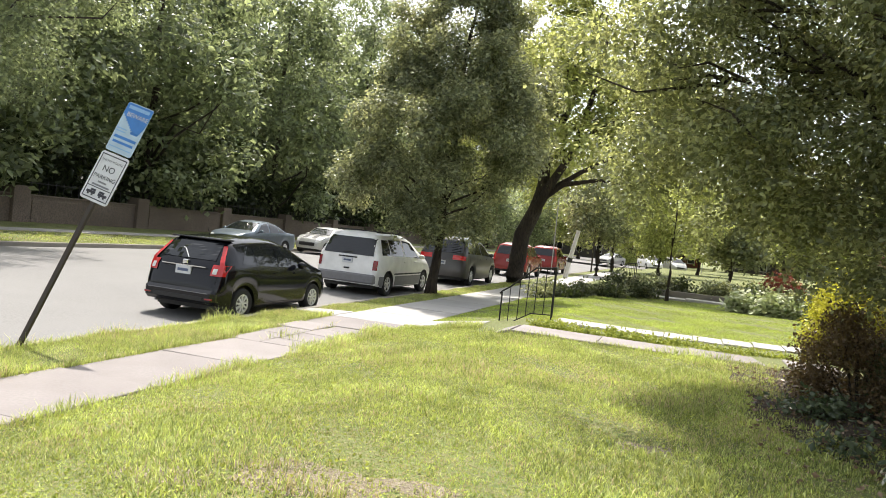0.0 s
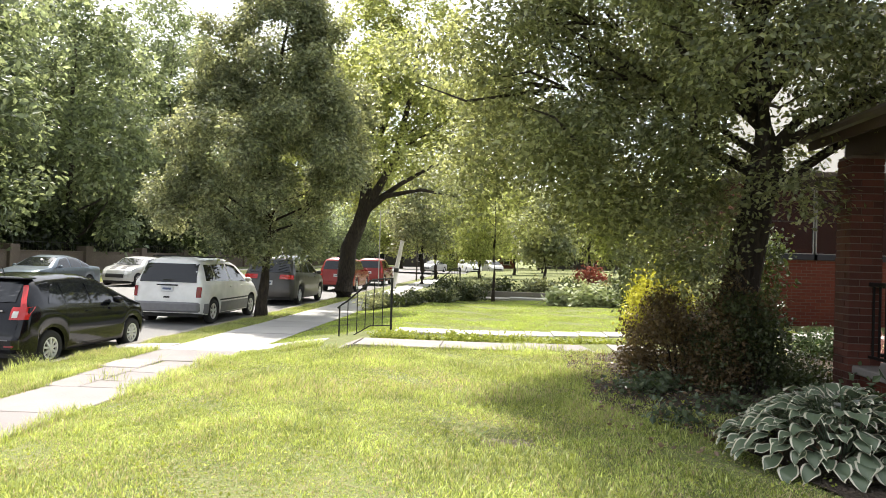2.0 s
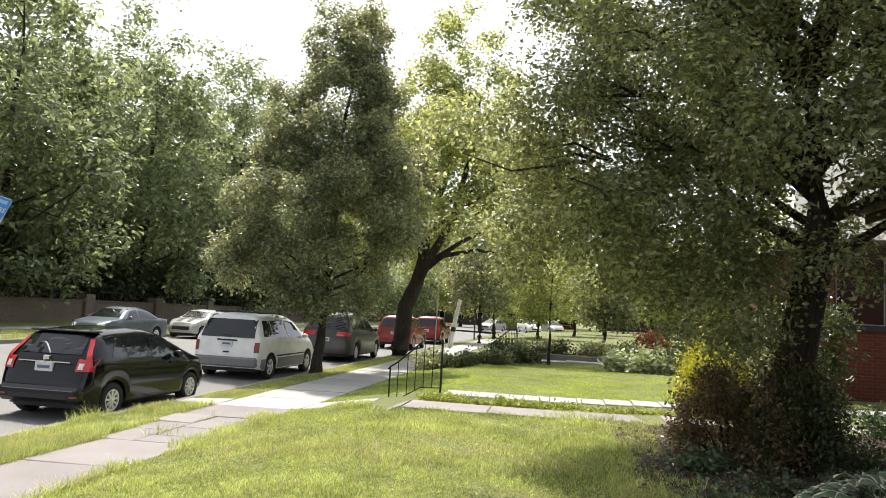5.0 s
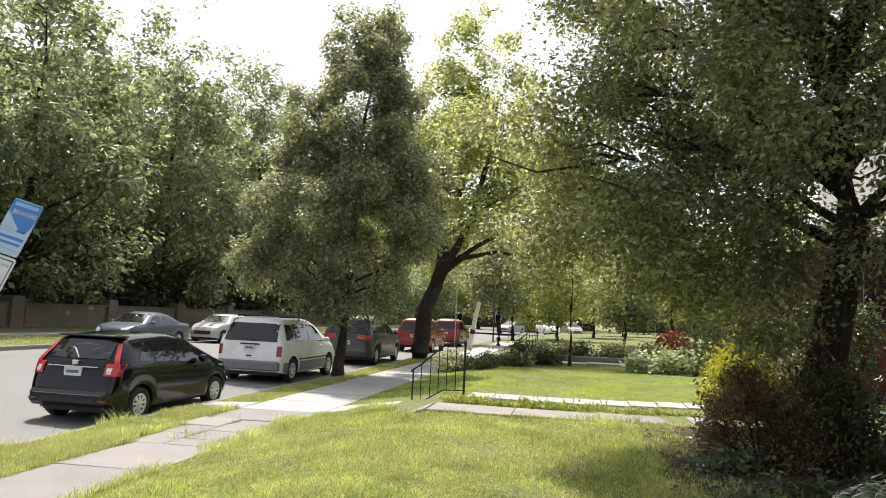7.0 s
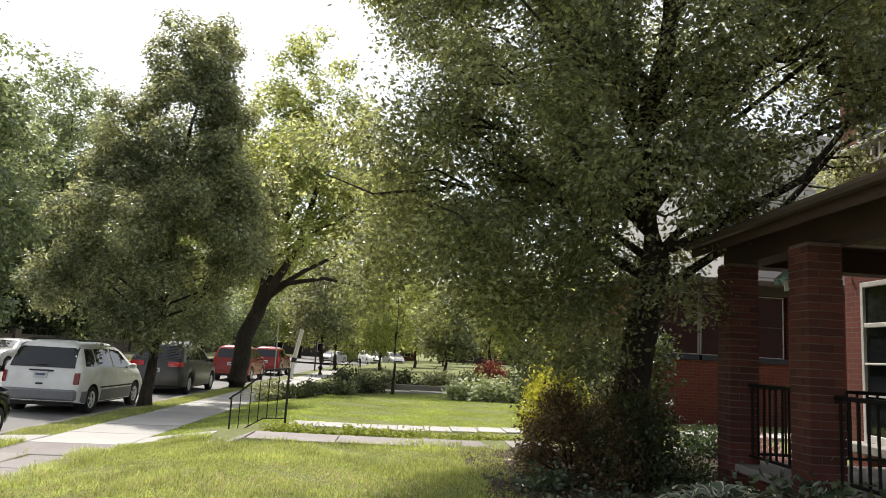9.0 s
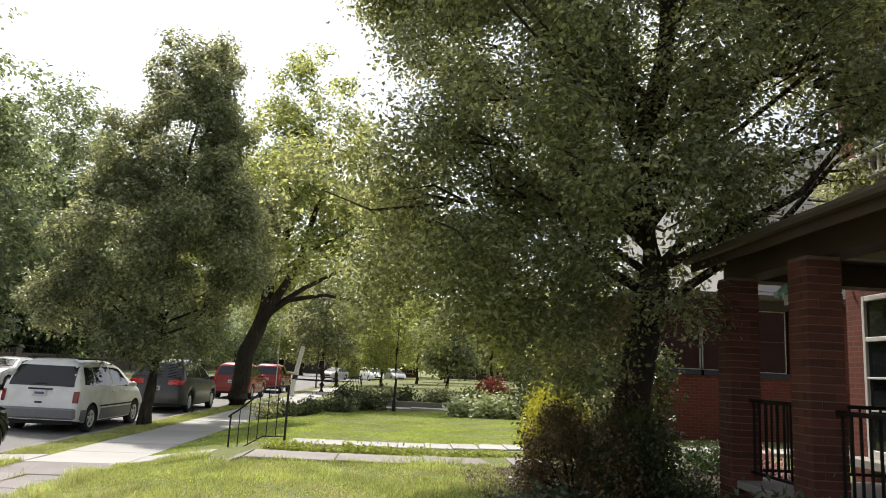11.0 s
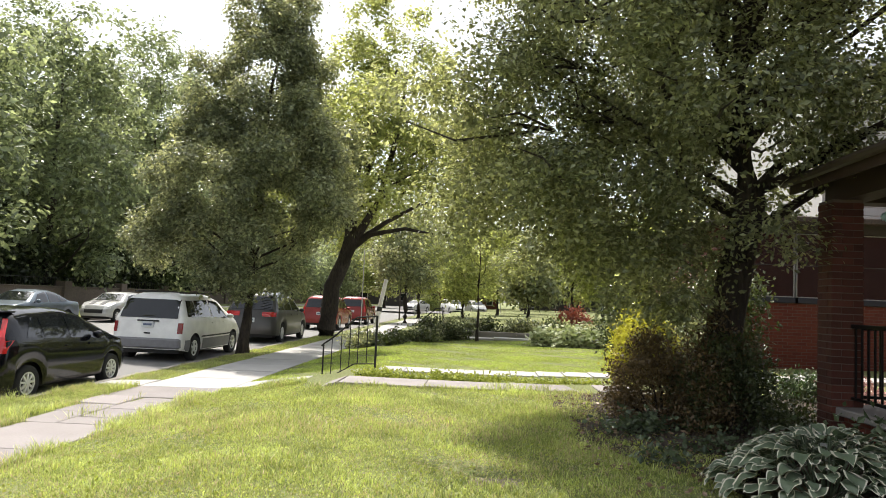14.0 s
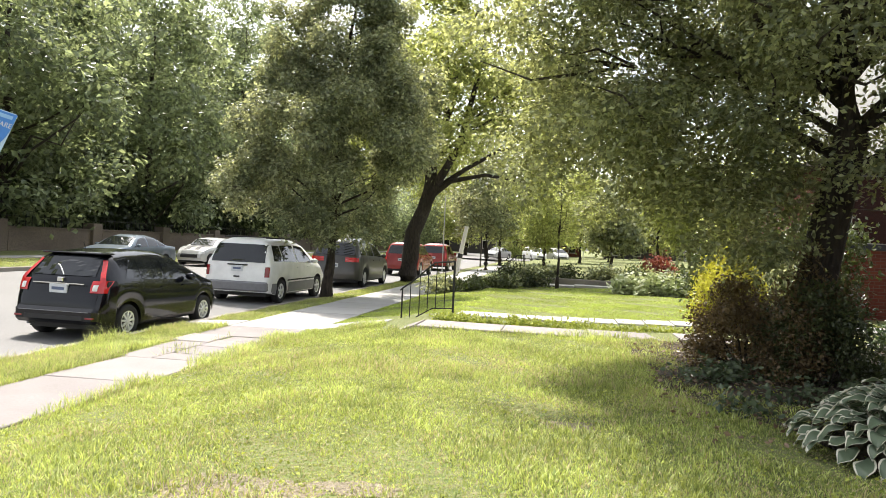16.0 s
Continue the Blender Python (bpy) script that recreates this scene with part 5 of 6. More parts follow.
leaves = [hosta_leaf(0.245 + 0.016 * k, 0.056 + 0.005 * k, 0.26 + 0.04 * k, k) for k in range(5)]
for n, (hx, hy, hs, count) in enumerate(((2.4, 5.35, 1.1, 240), (3.05, 5.0, 0.9, 70), (3.0, 3.9, 0.8, 36))):
    hosta = tagged(empty("hosta", pose(hx, hy, float(height(hx, hy)) + 0.02)), "large hosta with grey-green leaves edged in white", "plant", "hostas by the porch")
    for i in range(count):
        u, q = i * 2.39996, ((i + 0.5) / count) ** 0.5
        tilt = 52 - 92 * q + rg.uniform(-12, 12)
        lf = new("leaf", leaves[i % 5])
        lf.parent = hosta
        rr = 0.62 * q * hs
        lf.matrix_basis = Matrix.Translation((math.cos(u) * rr, math.sin(u) * rr, hs * (0.38 - 0.32 * q ** 1.8 + rg.uniform(-0.03, 0.03)))) @ Euler((radians(tilt * 0.5 - 6), radians(rg.uniform(-16, 16)), u - math.pi / 2 + rg.uniform(-0.3, 0.3))).to_matrix().to_4x4() @ Matrix.Scale(hs * rg.uniform(0.6, 0.9), 4)
    bm = bmesh.new()
    for i in range(26):
        u, q = i * 2.39996, (i / 26) ** 0.5
        tube_into(bm, [(0.06 * math.cos(u), 0.06 * math.sin(u), -0.03), (math.cos(u) * 0.45 * q * hs, math.sin(u) * 0.45 * q * hs, hs * (0.49 - 0.36 * q ** 1.6))], [0.008, 0.005], 4)
    tagged(part("stalk_work", bm, M["hosta"], hosta), kind="stuff")


for i in range(7):
    x, y = 3.2 + rg.uniform(0, 2.2), 9.2 + rg.uniform(0, 2.4)
    shrub("flower_clump", (x, y, float(height(x, y))), (0.35, 0.35, 0.35), 500, 0.07, M["leaf_pink" if i % 2 else "leaf_cover"], 260 + i, "low clump with pale pink flowers beside the house", 10, 3, 0.18, 3, group="flower clumps", category="plant")


# ---- grass ----
def blades(name, label, boxes, seed, tall, wide, bare=False, mat=None, tufts=0, fine=True):
    """Single blades of grass over patches (x0, x1, y0, y1, number)."""
    rng = np.random.default_rng(seed)
    P = []
    for x0, x1, y0, y1, n in boxes:
        P.append(np.stack([rng.uniform(x0, x1, n), rng.uniform(y0, y1, n)], 1))
    P = np.concatenate(P)
    if tufts:
        k = rng.choice(len(P), tufts)
        P = np.concatenate([P[i] + rng.normal(size=(22, 2)) * rng.uniform(0.03, 0.09) for i in k])
    wob = np.sin(P[:, 0] * 2.1 + 1.3 * np.sin(P[:, 1] * 1.7)) + np.sin(P[:, 1] * 2.9 + P[:, 0] * 1.1) + 0.8 * np.sin(P[:, 0] * 6.3 + P[:, 1] * 5.1)
    if bare:
        hole = np.exp(-((P[:, 0] + 1.6) / 0.9) ** 2 - ((P[:, 1] - 3.7) / 0.6) ** 2) + 0.8 * np.exp(-((P[:, 0] - 0.1) / 0.35) ** 2 - ((P[:, 1] - 5.6) / 0.3) ** 2) + 0.7 * np.exp(-((P[:, 0] - 0.3) / 0.5) ** 2 - ((P[:, 1] - 3.4) / 0.3) ** 2)
        keep = rng.random(len(P)) > 0.6 * np.clip(hole * (0.9 + 0.35 * wob), 0, 1)
        P, wob = P[keep], wob[keep]
    n = len(P)
    h = tall * np.clip(0.75 + 0.2 * wob, 0.3, 1.6) * rng.uniform(0.5, 1.35, n)
    u = rng.random(n) * 6.283
    lean = h * rng.uniform(0.2, 1.0, n)
    d = np.stack([np.cos(u), np.sin(u), 0 * u], 1)
    s = np.stack([-np.sin(u), np.cos(u), 0 * u], 1) * (wide * rng.uniform(0.6, 1.4, n))[:, None]
    b = np.c_[P, height(P[:, 0], P[:, 1]) - 0.006]
    up = np.stack([0 * h, 0 * h, h], 1)
    mid = b + up * 0.55 + d * (lean * 0.3)[:, None]
    tip = b + up + d * lean[:, None]
    v = np.stack([b, mid - s, tip, mid + s] if fine else [b - s, tip, b + s], 1).reshape(-1, 3)
    k = 4 if fine else 3
    return tagged(from_arrays(name, v, np.arange(n * k).reshape(n, k), mat or M["grass"]), label, "grass", kind="stuff")


blades("lawn_grass", "unmown sunlit lawn grass with thin patches", [(-4.38, 2.3, 1.6, 4.2, 92000), (-4.38, 2.2, 4.2, 7.0, 92000)], 1, 0.039, 0.0036, True)
blades("lawn_grass", "unmown sunlit lawn grass towards the garden path", [(-4.38, 1.4, 7.0, 11.15, 70000), (-4.38, -3.0, 11.1, 12.1, 6000)], 21, 0.055, 0.0065, fine=False)
blades("lawn_tufts", "taller tufts and pale seed stalks in the unmown lawn", [(-4.3, 1.6, 2.2, 10.9, 4000)], 15, 0.085, 0.0036, tufts=900)
blades("verge_grass", "rough grass of the verge beside the street", [(-6.98, -5.66, 2.0, 8.6, 44000), (-6.98, -5.98, 8.6, 12.15, 22000), (-6.9, -5.98, 13.1, 30, 36000)], 2, 0.075, 0.0042, fine=False)
blades("edge_grass", "long grass along the pavement's edge", [(-4.45, -4.25, 1.5, 12.2, 5000), (-5.72, -5.58, 2, 8.6, 2600), (-6.05, -5.9, 8.6, 12.1, 1500), (-7.06, -6.75, 3, 12.2, 5200), (-2.9, 1.0, 11.05, 11.2, 1200), (-4.3, -3.0, 11.6, 12.15, 3600), (-4.62, -4.15, 8.3, 11.2, 2600), (-5.95, -5.75, 8.6, 10.9, 900), (-5.3, -5.18, 8.6, 10.9, 70), (-5.2, -4.4, 9.02, 9.12, 60)], 3, 0.13, 0.0034)
blades("tall_stalks", "tall green grass stalks at the kerb", [(-7.06, -6.7, 9.6, 11.2, 260), (-7.0, -6.5, 4.5, 8.5, 300)], 6, 0.24, 0.003)
blades("lawn_grass", "close-mown bright green lawn of the next garden", [(-3.0, 6, 14.12, 18, 58000), (-3.0, 6, 18, 25.3, 66000), (-4.36, -3.0, 13.3, 22, 22000)], 4, 0.035, 0.0095, mat=M["grass_mown"], fine=False)
blades("verge_grass", "grass strip across the street", [(-23, -19.5, 12, 45, 26000)], 5, 0.07, 0.014, fine=False)
rng = np.random.default_rng(77)
n = 15000
pts = np.stack([rng.uniform(-4.3, 2.1, n), rng.uniform(2.2, 11, n)], 1)
thick = np.sin(pts[:, 0] * 1.9 + np.sin(pts[:, 1] * 1.3)) + np.sin(pts[:, 1] * 2.3 - pts[:, 0]) + rng.normal(size=n) * 0.8
pts = pts[thick > -0.4]
n = len(pts)
v, f = leaf_cloud(rng, np.c_[pts, height(pts[:, 0], pts[:, 1]) + rng.uniform(0.012, 0.045, n)], rng.uniform(0.014, 0.034, n), 0.3, 0.0, 0.42)
tagged(from_arrays("lawn_weeds", v, f, M["leaf_strip"]), "clover and small weeds among the lawn grass", "weeds", kind="stuff")
n = 900
pts = np.stack([rng.uniform(0.9, 3.4, n), rng.uniform(5.2, 10.8, n)], 1)
v, f = leaf_cloud(rng, np.c_[pts, height(pts[:, 0], pts[:, 1]) + 0.045], rng.uniform(0.03, 0.07, n), 0.2, 0.0, 0.34)
tagged(from_arrays("fallen_leaves", v, f, M["dead_leaf"]), "dry brown leaves scattered on the mulch", "leaf litter", kind="stuff")


# ---- the house with the porch ----
def brick_pier(name, at, size, z0, z1, label, course=0.072):
    """A square pier of single bricks on a mortar core."""
    p = tagged(empty(name, pose(at[0], at[1], 0)), label, "column", "porch columns")
    h = size / 2
    part("mortar_core", box(-h + 0.009, h - 0.009, -h + 0.009, h - 0.009, z0, z1), M["mortar"], p)
    w = size - 0.1
    b = bmesh.new()
    box_into(b, -w / 2 + 0.005, w / 2 - 0.005, -0.05, 0.05, 0.005, course - 0.005, 0.002)
    me = bpy.data.meshes.new("brick")
    b.to_mesh(me)
    b.free()
    me.materials.append(M["brick"])
    for j in range(int((z1 - z0) / course)):
        for s in range(4):
            ob = new("brick", me)
            ob.parent = p
            ob.matrix_basis = Matrix.Rotation(s * math.pi / 2, 4, "Z") @ Matrix.Translation((-h + (0 if j % 2 else 0.1) + w / 2, -h + 0.05, z0 + j * course))
    return p


FL = 1.0
for x, y in ((3.635, 7.67), (3.615, 6.16)):
    brick_pier("porch_column", (x, y), 0.32, 0.5, 3.12, "dark red brick porch column with pale mortar joints")
tagged(part("porch_column", box(3.54, 3.86, 3.3, 3.62, 0.5, 3.12, 0.01), M["brick_wall"]), "dark red brick porch column", "column")
porch_floor = tagged(part("porch_floor", box(3.6, 6.28, 1.5, 7.8, 0.55, FL - 0.08), M["brick_wall"]), "concrete porch floor with a brick base", "porch floor", kind="structure")
part("floor_slab", box(3.52, 6.28, 1.45, 7.86, FL - 0.08, FL, 0.012), M["old_concrete"], porch_floor)
beam = tagged(part("porch_beam", box(3.6, 3.88, 1.5, 7.93, 3.12, 3.36), M["dark_wood"]), "dark wooden beam over the porch columns", "beam", kind="structure")
part("end_beam", box(3.88, 6.28, 7.66, 7.93, 3.12, 3.36), M["dark_wood"], beam)
part("cross_beam", box(3.89, 6.28, 6.1, 6.24, 3.14, 3.36), M["cream"], beam)
roof = tagged(empty("porch_roof"), "low porch roof with brown shingles and a metal gutter", "roof", kind="structure")
bm = bmesh.new()
for (x, z) in ((3.32, 3.40), (6.28, 4.55), (6.28, 4.45), (3.32, 3.30)):
    for y in (1.3, 8.1):
        bm.verts.new((x, y, z))
bm.verts.ensure_lookup_table()
for f in ((0, 1, 3, 2), (4, 5, 7, 6), (0, 6, 7, 1), (2, 3, 5, 4), (0, 2, 4, 6), (1, 7, 5, 3)):
    bm.faces.new([bm.verts[i] for i in f])
bmesh.ops.recalc_face_normals(bm, faces=bm.faces)
part("roof_deck", bm, M["dark_wood"], roof)
for i in range(12):
    t = i / 12
    s = part("shingle_course", box(0, 0.275, 1.28, 8.12, 0, 0.018), M["shingle"], roof)
    s.matrix_basis = Matrix.Translation((3.30 + 2.98 * t, 0, 3.41 + 1.155 * t)) @ Euler((0, -math.atan2(1.15, 2.96) + 0.03, 0)).to_matrix().to_4x4()
part("fascia", box(3.29, 3.318, 1.3, 8.1, 3.24, 3.41), M["dark_wood"], roof)
part("gutter", tube([(3.25, 1.3, 3.37), (3.25, 8.14, 3.37)], 0.05, 8), M["gutter"], roof)
part("soffit", box(3.32, 6.28, 1.5, 8.0, 3.365, 3.39), M["dark_wood"], roof)


def iron_rail(name, x, y0, y1, z0, z1, label):
    r = tagged(empty(name, pose(x, y0, 0)), label, "railing", "porch railings")
    part("top_rail", box(-0.025, 0.025, 0, y1 - y0, z1 - 0.04, z1, 0.005), M["iron"], r)
    part("bottom_rail", box(-0.018, 0.018, 0, y1 - y0, z0 + 0.08, z0 + 0.11, 0.004), M["iron"], r)
    n = int((y1 - y0) / 0.115)
    for i in range(n):
        y = (i + 0.5) * (y1 - y0) / n
        part("baluster", box(-0.009, 0.009, y - 0.009, y + 0.009, z0 + 0.1, z1 - 0.03), M["iron"], r)
    return r


iron_rail("porch_railing", 3.68, 6.33, 7.50, FL, 1.84, "black iron railing between brick porch columns")
iron_rail("porch_railing", 3.68, 3.63, 5.99, FL, 1.80, "black iron railing along the porch edge")
end_rail = iron_rail("porch_railing", 3.87, 0, 2.2, FL, 1.82, "black iron railing at the porch's end")
end_rail.matrix_basis = pose(3.87, 7.67, 0, 0, 0, -90)

# walls of the house
house = tagged(part("house_wall_front", box(6.3, 6.6, -3, 9.9, 0.3, 7.6), M["brick_wall"]), "red brick front wall of the house behind the porch", "wall", kind="structure")
tagged(part("house_wall_side", box(6.6, 16, 9.6, 9.9, 0.3, 7.6), M["brick_wall"]), "red brick side wall of the house", "wall", kind="structure")
tagged(part("house_roof", box(5.8, 16.5, -3.5, 10.4, 7.6, 7.9, 0.02), M["shingle"]), "flat brown eaves of the house roof", "roof", kind="structure")


def window(name, m, w, h, frame_mat, label, bars=1, depth=0.08, t=0.05, sill=True, bar_mat=None):
    """A sash window facing its own -y, foot in the middle at the origin."""
    o = tagged(empty(name, m), label, "window", kind="structure")
    fr = part("window_frame", box(-w / 2, -w / 2 + t, -depth, 0.02, 0, h, 0.006), frame_mat, o)
    part("frame_side", box(w / 2 - t, w / 2, -depth, 0.02, 0, h, 0.006), frame_mat, o)
    part("frame_head", box(-w / 2 + t, w / 2 - t, -depth, 0.02, h - t, h, 0.006), frame_mat, o)
    part("frame_foot", box(-w / 2 + t, w / 2 - t, -depth, 0.02, 0, t, 0.006), frame_mat, o)
    for i in range(bars):
        z = h * (i + 1) / (bars + 1)
        part("glazing_bar", box(-w / 2 + t, w / 2 - t, -depth + 0.02, 0.0, z - t / 2, z + t / 2), bar_mat or frame_mat, o)
    part("pane", box(-w / 2 + t, w / 2 - t, -0.03, -0.02, t, h - t), M["glass"], o)
    part("blind", box(-w / 2 + t, w / 2 - t, -0.017, 0.0, t, h * 0.45), M["blind"], o)
    if sill:
        part("window_sill", box(-w / 2 - 0.06, w / 2 + 0.06, -depth - 0.06, 0.02, -0.07 if bar_mat is None else -0.13, 0, 0.008), M["stone"] if bar_mat is None else M["slate_paint"], o)
    return o


door = tagged(empty("door_1", pose(6.29, 8.95, 1.12, 0, 0, -90)), "white framed storm door with dark glass panes", "door", kind="structure")
for x0, x1, z0, z1 in ((-0.50, -0.44, 0, 2.14), (0.44, 0.50, 0, 2.14), (-0.44, 0.44, 2.07, 2.14), (-0.44, 0.44, 0, 0.10), (-0.44, 0.44, 1.52, 1.58), (-0.44, 0.44, 1.02, 1.05), (-0.44, 0.44, 0.60, 0.65)):
    part("door_frame", box(x0, x1, -0.07, 0.0, z0, z1, 0.006), M["white_trim"], door)
part("pane", box(-0.44, 0.44, -0.03, -0.02, 0.1, 2.06), M["glass"], door)
part("door_handle", box(0.34, 0.42, -0.11, -0.07, 0.93, 1.0, 0.01), M["chrome"], door)
part("door_step", box(-0.62, 0.62, -0.35, 0.0, -0.12, 0.0, 0.012), M["stone"], door)
window("window_1", pose(6.29, 8.9, 5.1, 0, 0, -90), 1.0, 1.7, M["white_trim"], "white framed upper window over the porch roof")
window("window_2", pose(6.29, 6.6, 5.1, 0, 0, -90), 1.0, 1.7, M["white_trim"], "white framed upper window over the porch roof")
balcony = tagged(empty("window_box", pose(6.05, 8.95, 4.75)), "white balustraded planter below the upper window", "window box")
part("rail_top", box(-0.1, 0.18, -0.75, 0.75, 0.30, 0.36, 0.01), M["white_trim"], balcony)
part("rail_foot", box(-0.1, 0.18, -0.75, 0.75, 0.0, 0.06, 0.01), M["white_trim"], balcony)
for i in range(9):
    part("baluster", box(-0.07, -0.02, -0.7 + i * 0.165, -0.65 + i * 0.165, 0.06, 0.30, 0.008), M["white_trim"], balcony)
lantern = tagged(empty("hanging_lantern", pose(4.12, 7.45, 2.86)), "teal metal lantern with a scalloped rim, hung from the porch", "lantern")
bm = bmesh.new()
bmesh.ops.create_cone(bm, cap_ends=True, segments=16, radius1=0.17, radius2=0.06, depth=0.12, matrix=Matrix.Translation((0, 0, 0.16)))
part("shade", bm, M["teal_metal"], lantern)
for i in range(12):
    u = i * math.pi / 6
    b = bmesh.new()
    bmesh.ops.create_icosphere(b, subdivisions=1, radius=0.042, matrix=Matrix.Translation((0.15 * math.cos(u), 0.15 * math.sin(u), 0.095)) @ Matrix.Diagonal((0.5, 0.5, 1, 1)))
    part("scallop", b, M["teal_metal"], lantern)
part("chain", tube([(0, 0, 0.2), (0, 0, 0.50)], 0.008, 5), M["iron"], lantern)
part("glass_body", tube([(0, 0, -0.02), (0, 0, 0.11)], 0.07, 10), M["clear_lens"], lantern)

# ---- the next house ----
for i, (x, y, h) in enumerate(((4.6, 14.6, 2.2), (5.2, 15.4, 2.6), (3.9, 15.6, 2.0), (4.4, 17.5, 3.0), (3.6, 18.6, 2.2))):
    shrub("garden_shrub", (x, y, 0.6), (0.6, 0.6, h), 2600, 0.11, M["leaf_shade"], 180 + i, "dark green shrub in front of the neighbour's house", 20, 8, 0.4, 3, group="shrubs by the next house")
tagged(part("wall_north", box(5.6, 14, 16.5, 16.8, 0.3, 2.28), M["brick_wall"]), "red brick wall under the neighbour's window row", "wall", kind="structure")
tagged(part("wall_north_upper", box(5.6, 14, 16.52, 16.8, 3.78, 3.98), M["dark_siding"]), "dark boarding over the window row", "wall", kind="structure")
tagged(part("wall_north_pier", box(5.6, 5.95, 16.5, 16.8, 2.28, 3.78), M["brick_wall"]), "brick pier beside the windows", "wall", kind="structure")
tagged(part("wall_north_pier", box(9.15, 14, 16.5, 16.8, 2.28, 3.78), M["brick_wall"]), "brick pier beside the windows", "wall", kind="structure")
tagged(part("wall_west", box(5.6, 5.9, 16.8, 24, 0.3, 3.98), M["brick_wall"]), "red brick street front of the neighbour's house", "wall", kind="structure")
tagged(part("room_back", box(5.9, 14, 19.5, 19.7, 0.3, 3.98), M["dark_siding"]), "dim back wall inside the neighbour's porch room", "wall", kind="structure")
nroof = tagged(part("neighbour_roof", box(5.3, 14.3, 16.2, 24.4, 3.98, 4.12, 0.02), M["shingle"]), "brown eaves of the neighbour's porch room", "roof", kind="structure")
upper = tagged(part("upper_storey", box(8.0, 15, 17.4, 26, 4.12, 8.2), M["siding"]), "pale clapboard upper storey of the neighbour's house", "wall", kind="structure")
for i in range(20):
    b = part("board", box(7.96, 15.0, 17.36, 17.42, 4.15 + i * 0.195, 4.15 + i * 0.195 + 0.18, 0.005), M["siding"], upper)
for i, x in enumerate((6.48, 7.50, 8.55)):
    window(f"window_{i + 3}", pose(x, 16.58, 2.30), 0.98, 1.46, M["thin_frame"], "dark glazed window with a thin pale frame and a half-drawn blind", t=0.022, depth=0.06, bar_mat=M["dark_siding"])

# ---- handrail at the garden steps ----
rail = tagged(empty("stair_handrail", pose(-2.06, 13.5, 0.5)), "black iron handrail beside the garden steps", "handrail", "handrails")


def bar(name, path, r=0.012):
    part(name, tube(path, r, 6), M["iron"], rail)


bar("post", [(0, 0, -0.05), (0, 0, 1.05)], 0.022)
bar("post", [(-1.0, 0, -0.3), (-1.0, 0, 0.46)], 0.016)
bar("top_rail", [(-1.04, 0, 0.43), (-0.98, 0, 0.49), (-0.86, 0, 0.57), (-0.38, 0, 1.0), (0, 0, 1.04)], 0.018)
bar("bottom_rail", [(-0.80, 0, -0.12), (-0.40, 0, 0.12), (0, 0, 0.14)], 0.012)
for x, z0, z1 in ((-0.84, -0.2, 0.58), (-0.66, -0.04, 0.74), (-0.50, 0.06, 0.89), (-0.34, 0.12, 1.0), (-0.17, 0.13, 1.02)):
    bar("baluster", [(x, 0, z0), (x, 0, z1)], 0.009)
copy_thing(rail, pose(-2.1, 37.5, 0.42))
copy_thing(rail, pose(-2.1, 38.8, 0.42))

# ---- leaning street sign ----
foot, tip = Vector((-6.9, 6.2, 0.1)), Vector((-6.17, 6.98, 3.06))
up = (tip - foot).normalized()
side = Vector((0.98, 0.2, 0)); side = (side - up * side.dot(up)).normalized()
face = side.cross(up).normalized()
basis = Matrix((side, up, face)).transposed().to_4x4()
basis.translation = foot
sign = tagged(empty("street_sign", basis), "leaning steel post with a blue notice and a no-parking sign", "street sign")
Ls = (tip - foot).length
part("post", box(-0.03, 0.03, 0, Ls - 0.1, -0.025, 0.015, 0.004), M["sign_post"], sign)


def panel(name, w, y0, y1, mat, z=0.02, radius=0.03):
    bm = bmesh.new()
    box_into(bm, -w / 2, w / 2, y0, y1, z, z + 0.003)
    es = [e for e in bm.edges if abs(e.verts[0].co.z - e.verts[1].co.z) > 0.002]
    bmesh.ops.bevel(bm, geom=es, offset=radius, segments=4, profile=0.5, affect="EDGES")
    return part(name, bm, mat, sign)


def mark(parent, x0, x1, y0, y1, mat, z):
    part("mark", box(x0, x1, y0, y1, z, z + 0.0015), mat, parent)


def lettering(parent, text, x, y, size, mat, z):
    cu = bpy.data.curves.new("lettering", "FONT")
    cu.body, cu.size, cu.align_x, cu.extrude = text, size, "CENTER", 0.001
    tmp = bpy.data.objects.new("lettering", cu)
    scene.collection.objects.link(tmp)
    me = bpy.data.meshes.new_from_object(tmp.evaluated_get(bpy.context.evaluated_depsgraph_get()))
    bpy.data.objects.remove(tmp)
    me.materials.clear()
    me.materials.append(mat)
    ob = new("lettering", me)
    ob.parent = parent
    ob.location = (x, y, z)


T0 = Ls
blue = panel("blue_notice", 0.36, T0 - 0.60, T0 + 0.04, M["sign_pale"])
z = 0.0245
mark(blue, -0.176, 0.176, T0 - 0.10, T0 + 0.03, M["sign_blue"], z)
for i in range(9):
    k = i / 9
    mark(blue, -0.176 + 0.24 * k, 0.176 - 0.05 * k * k, T0 - 0.10 - 0.024 * (i + 1), T0 - 0.10 - 0.024 * i, M["sign_blue"], z)
mark(blue, -0.143, 0.143, T0 - 0.038, T0 + 0.004, M["sign_light"], z + 0.002)
lettering(blue, "BEWARE", 0.02, T0 - 0.135, 0.078, M["white_trim"], z + 0.002)
mark(blue, 0.025, 0.126, T0 - 0.33, T0 - 0.30, M["sign_blue"], z)
for y in (0.31, 0.345):
    mark(blue, -0.165, -0.03, T0 - y, T0 - y + 0.014, M["sign_light"], z)
mark(blue, -0.15, 0.15, T0 - 0.425, T0 - 0.39, M["sign_blue"], z)
mark(blue, -0.14, 0.14, T0 - 0.485, T0 - 0.455, M["sign_blue"], z)
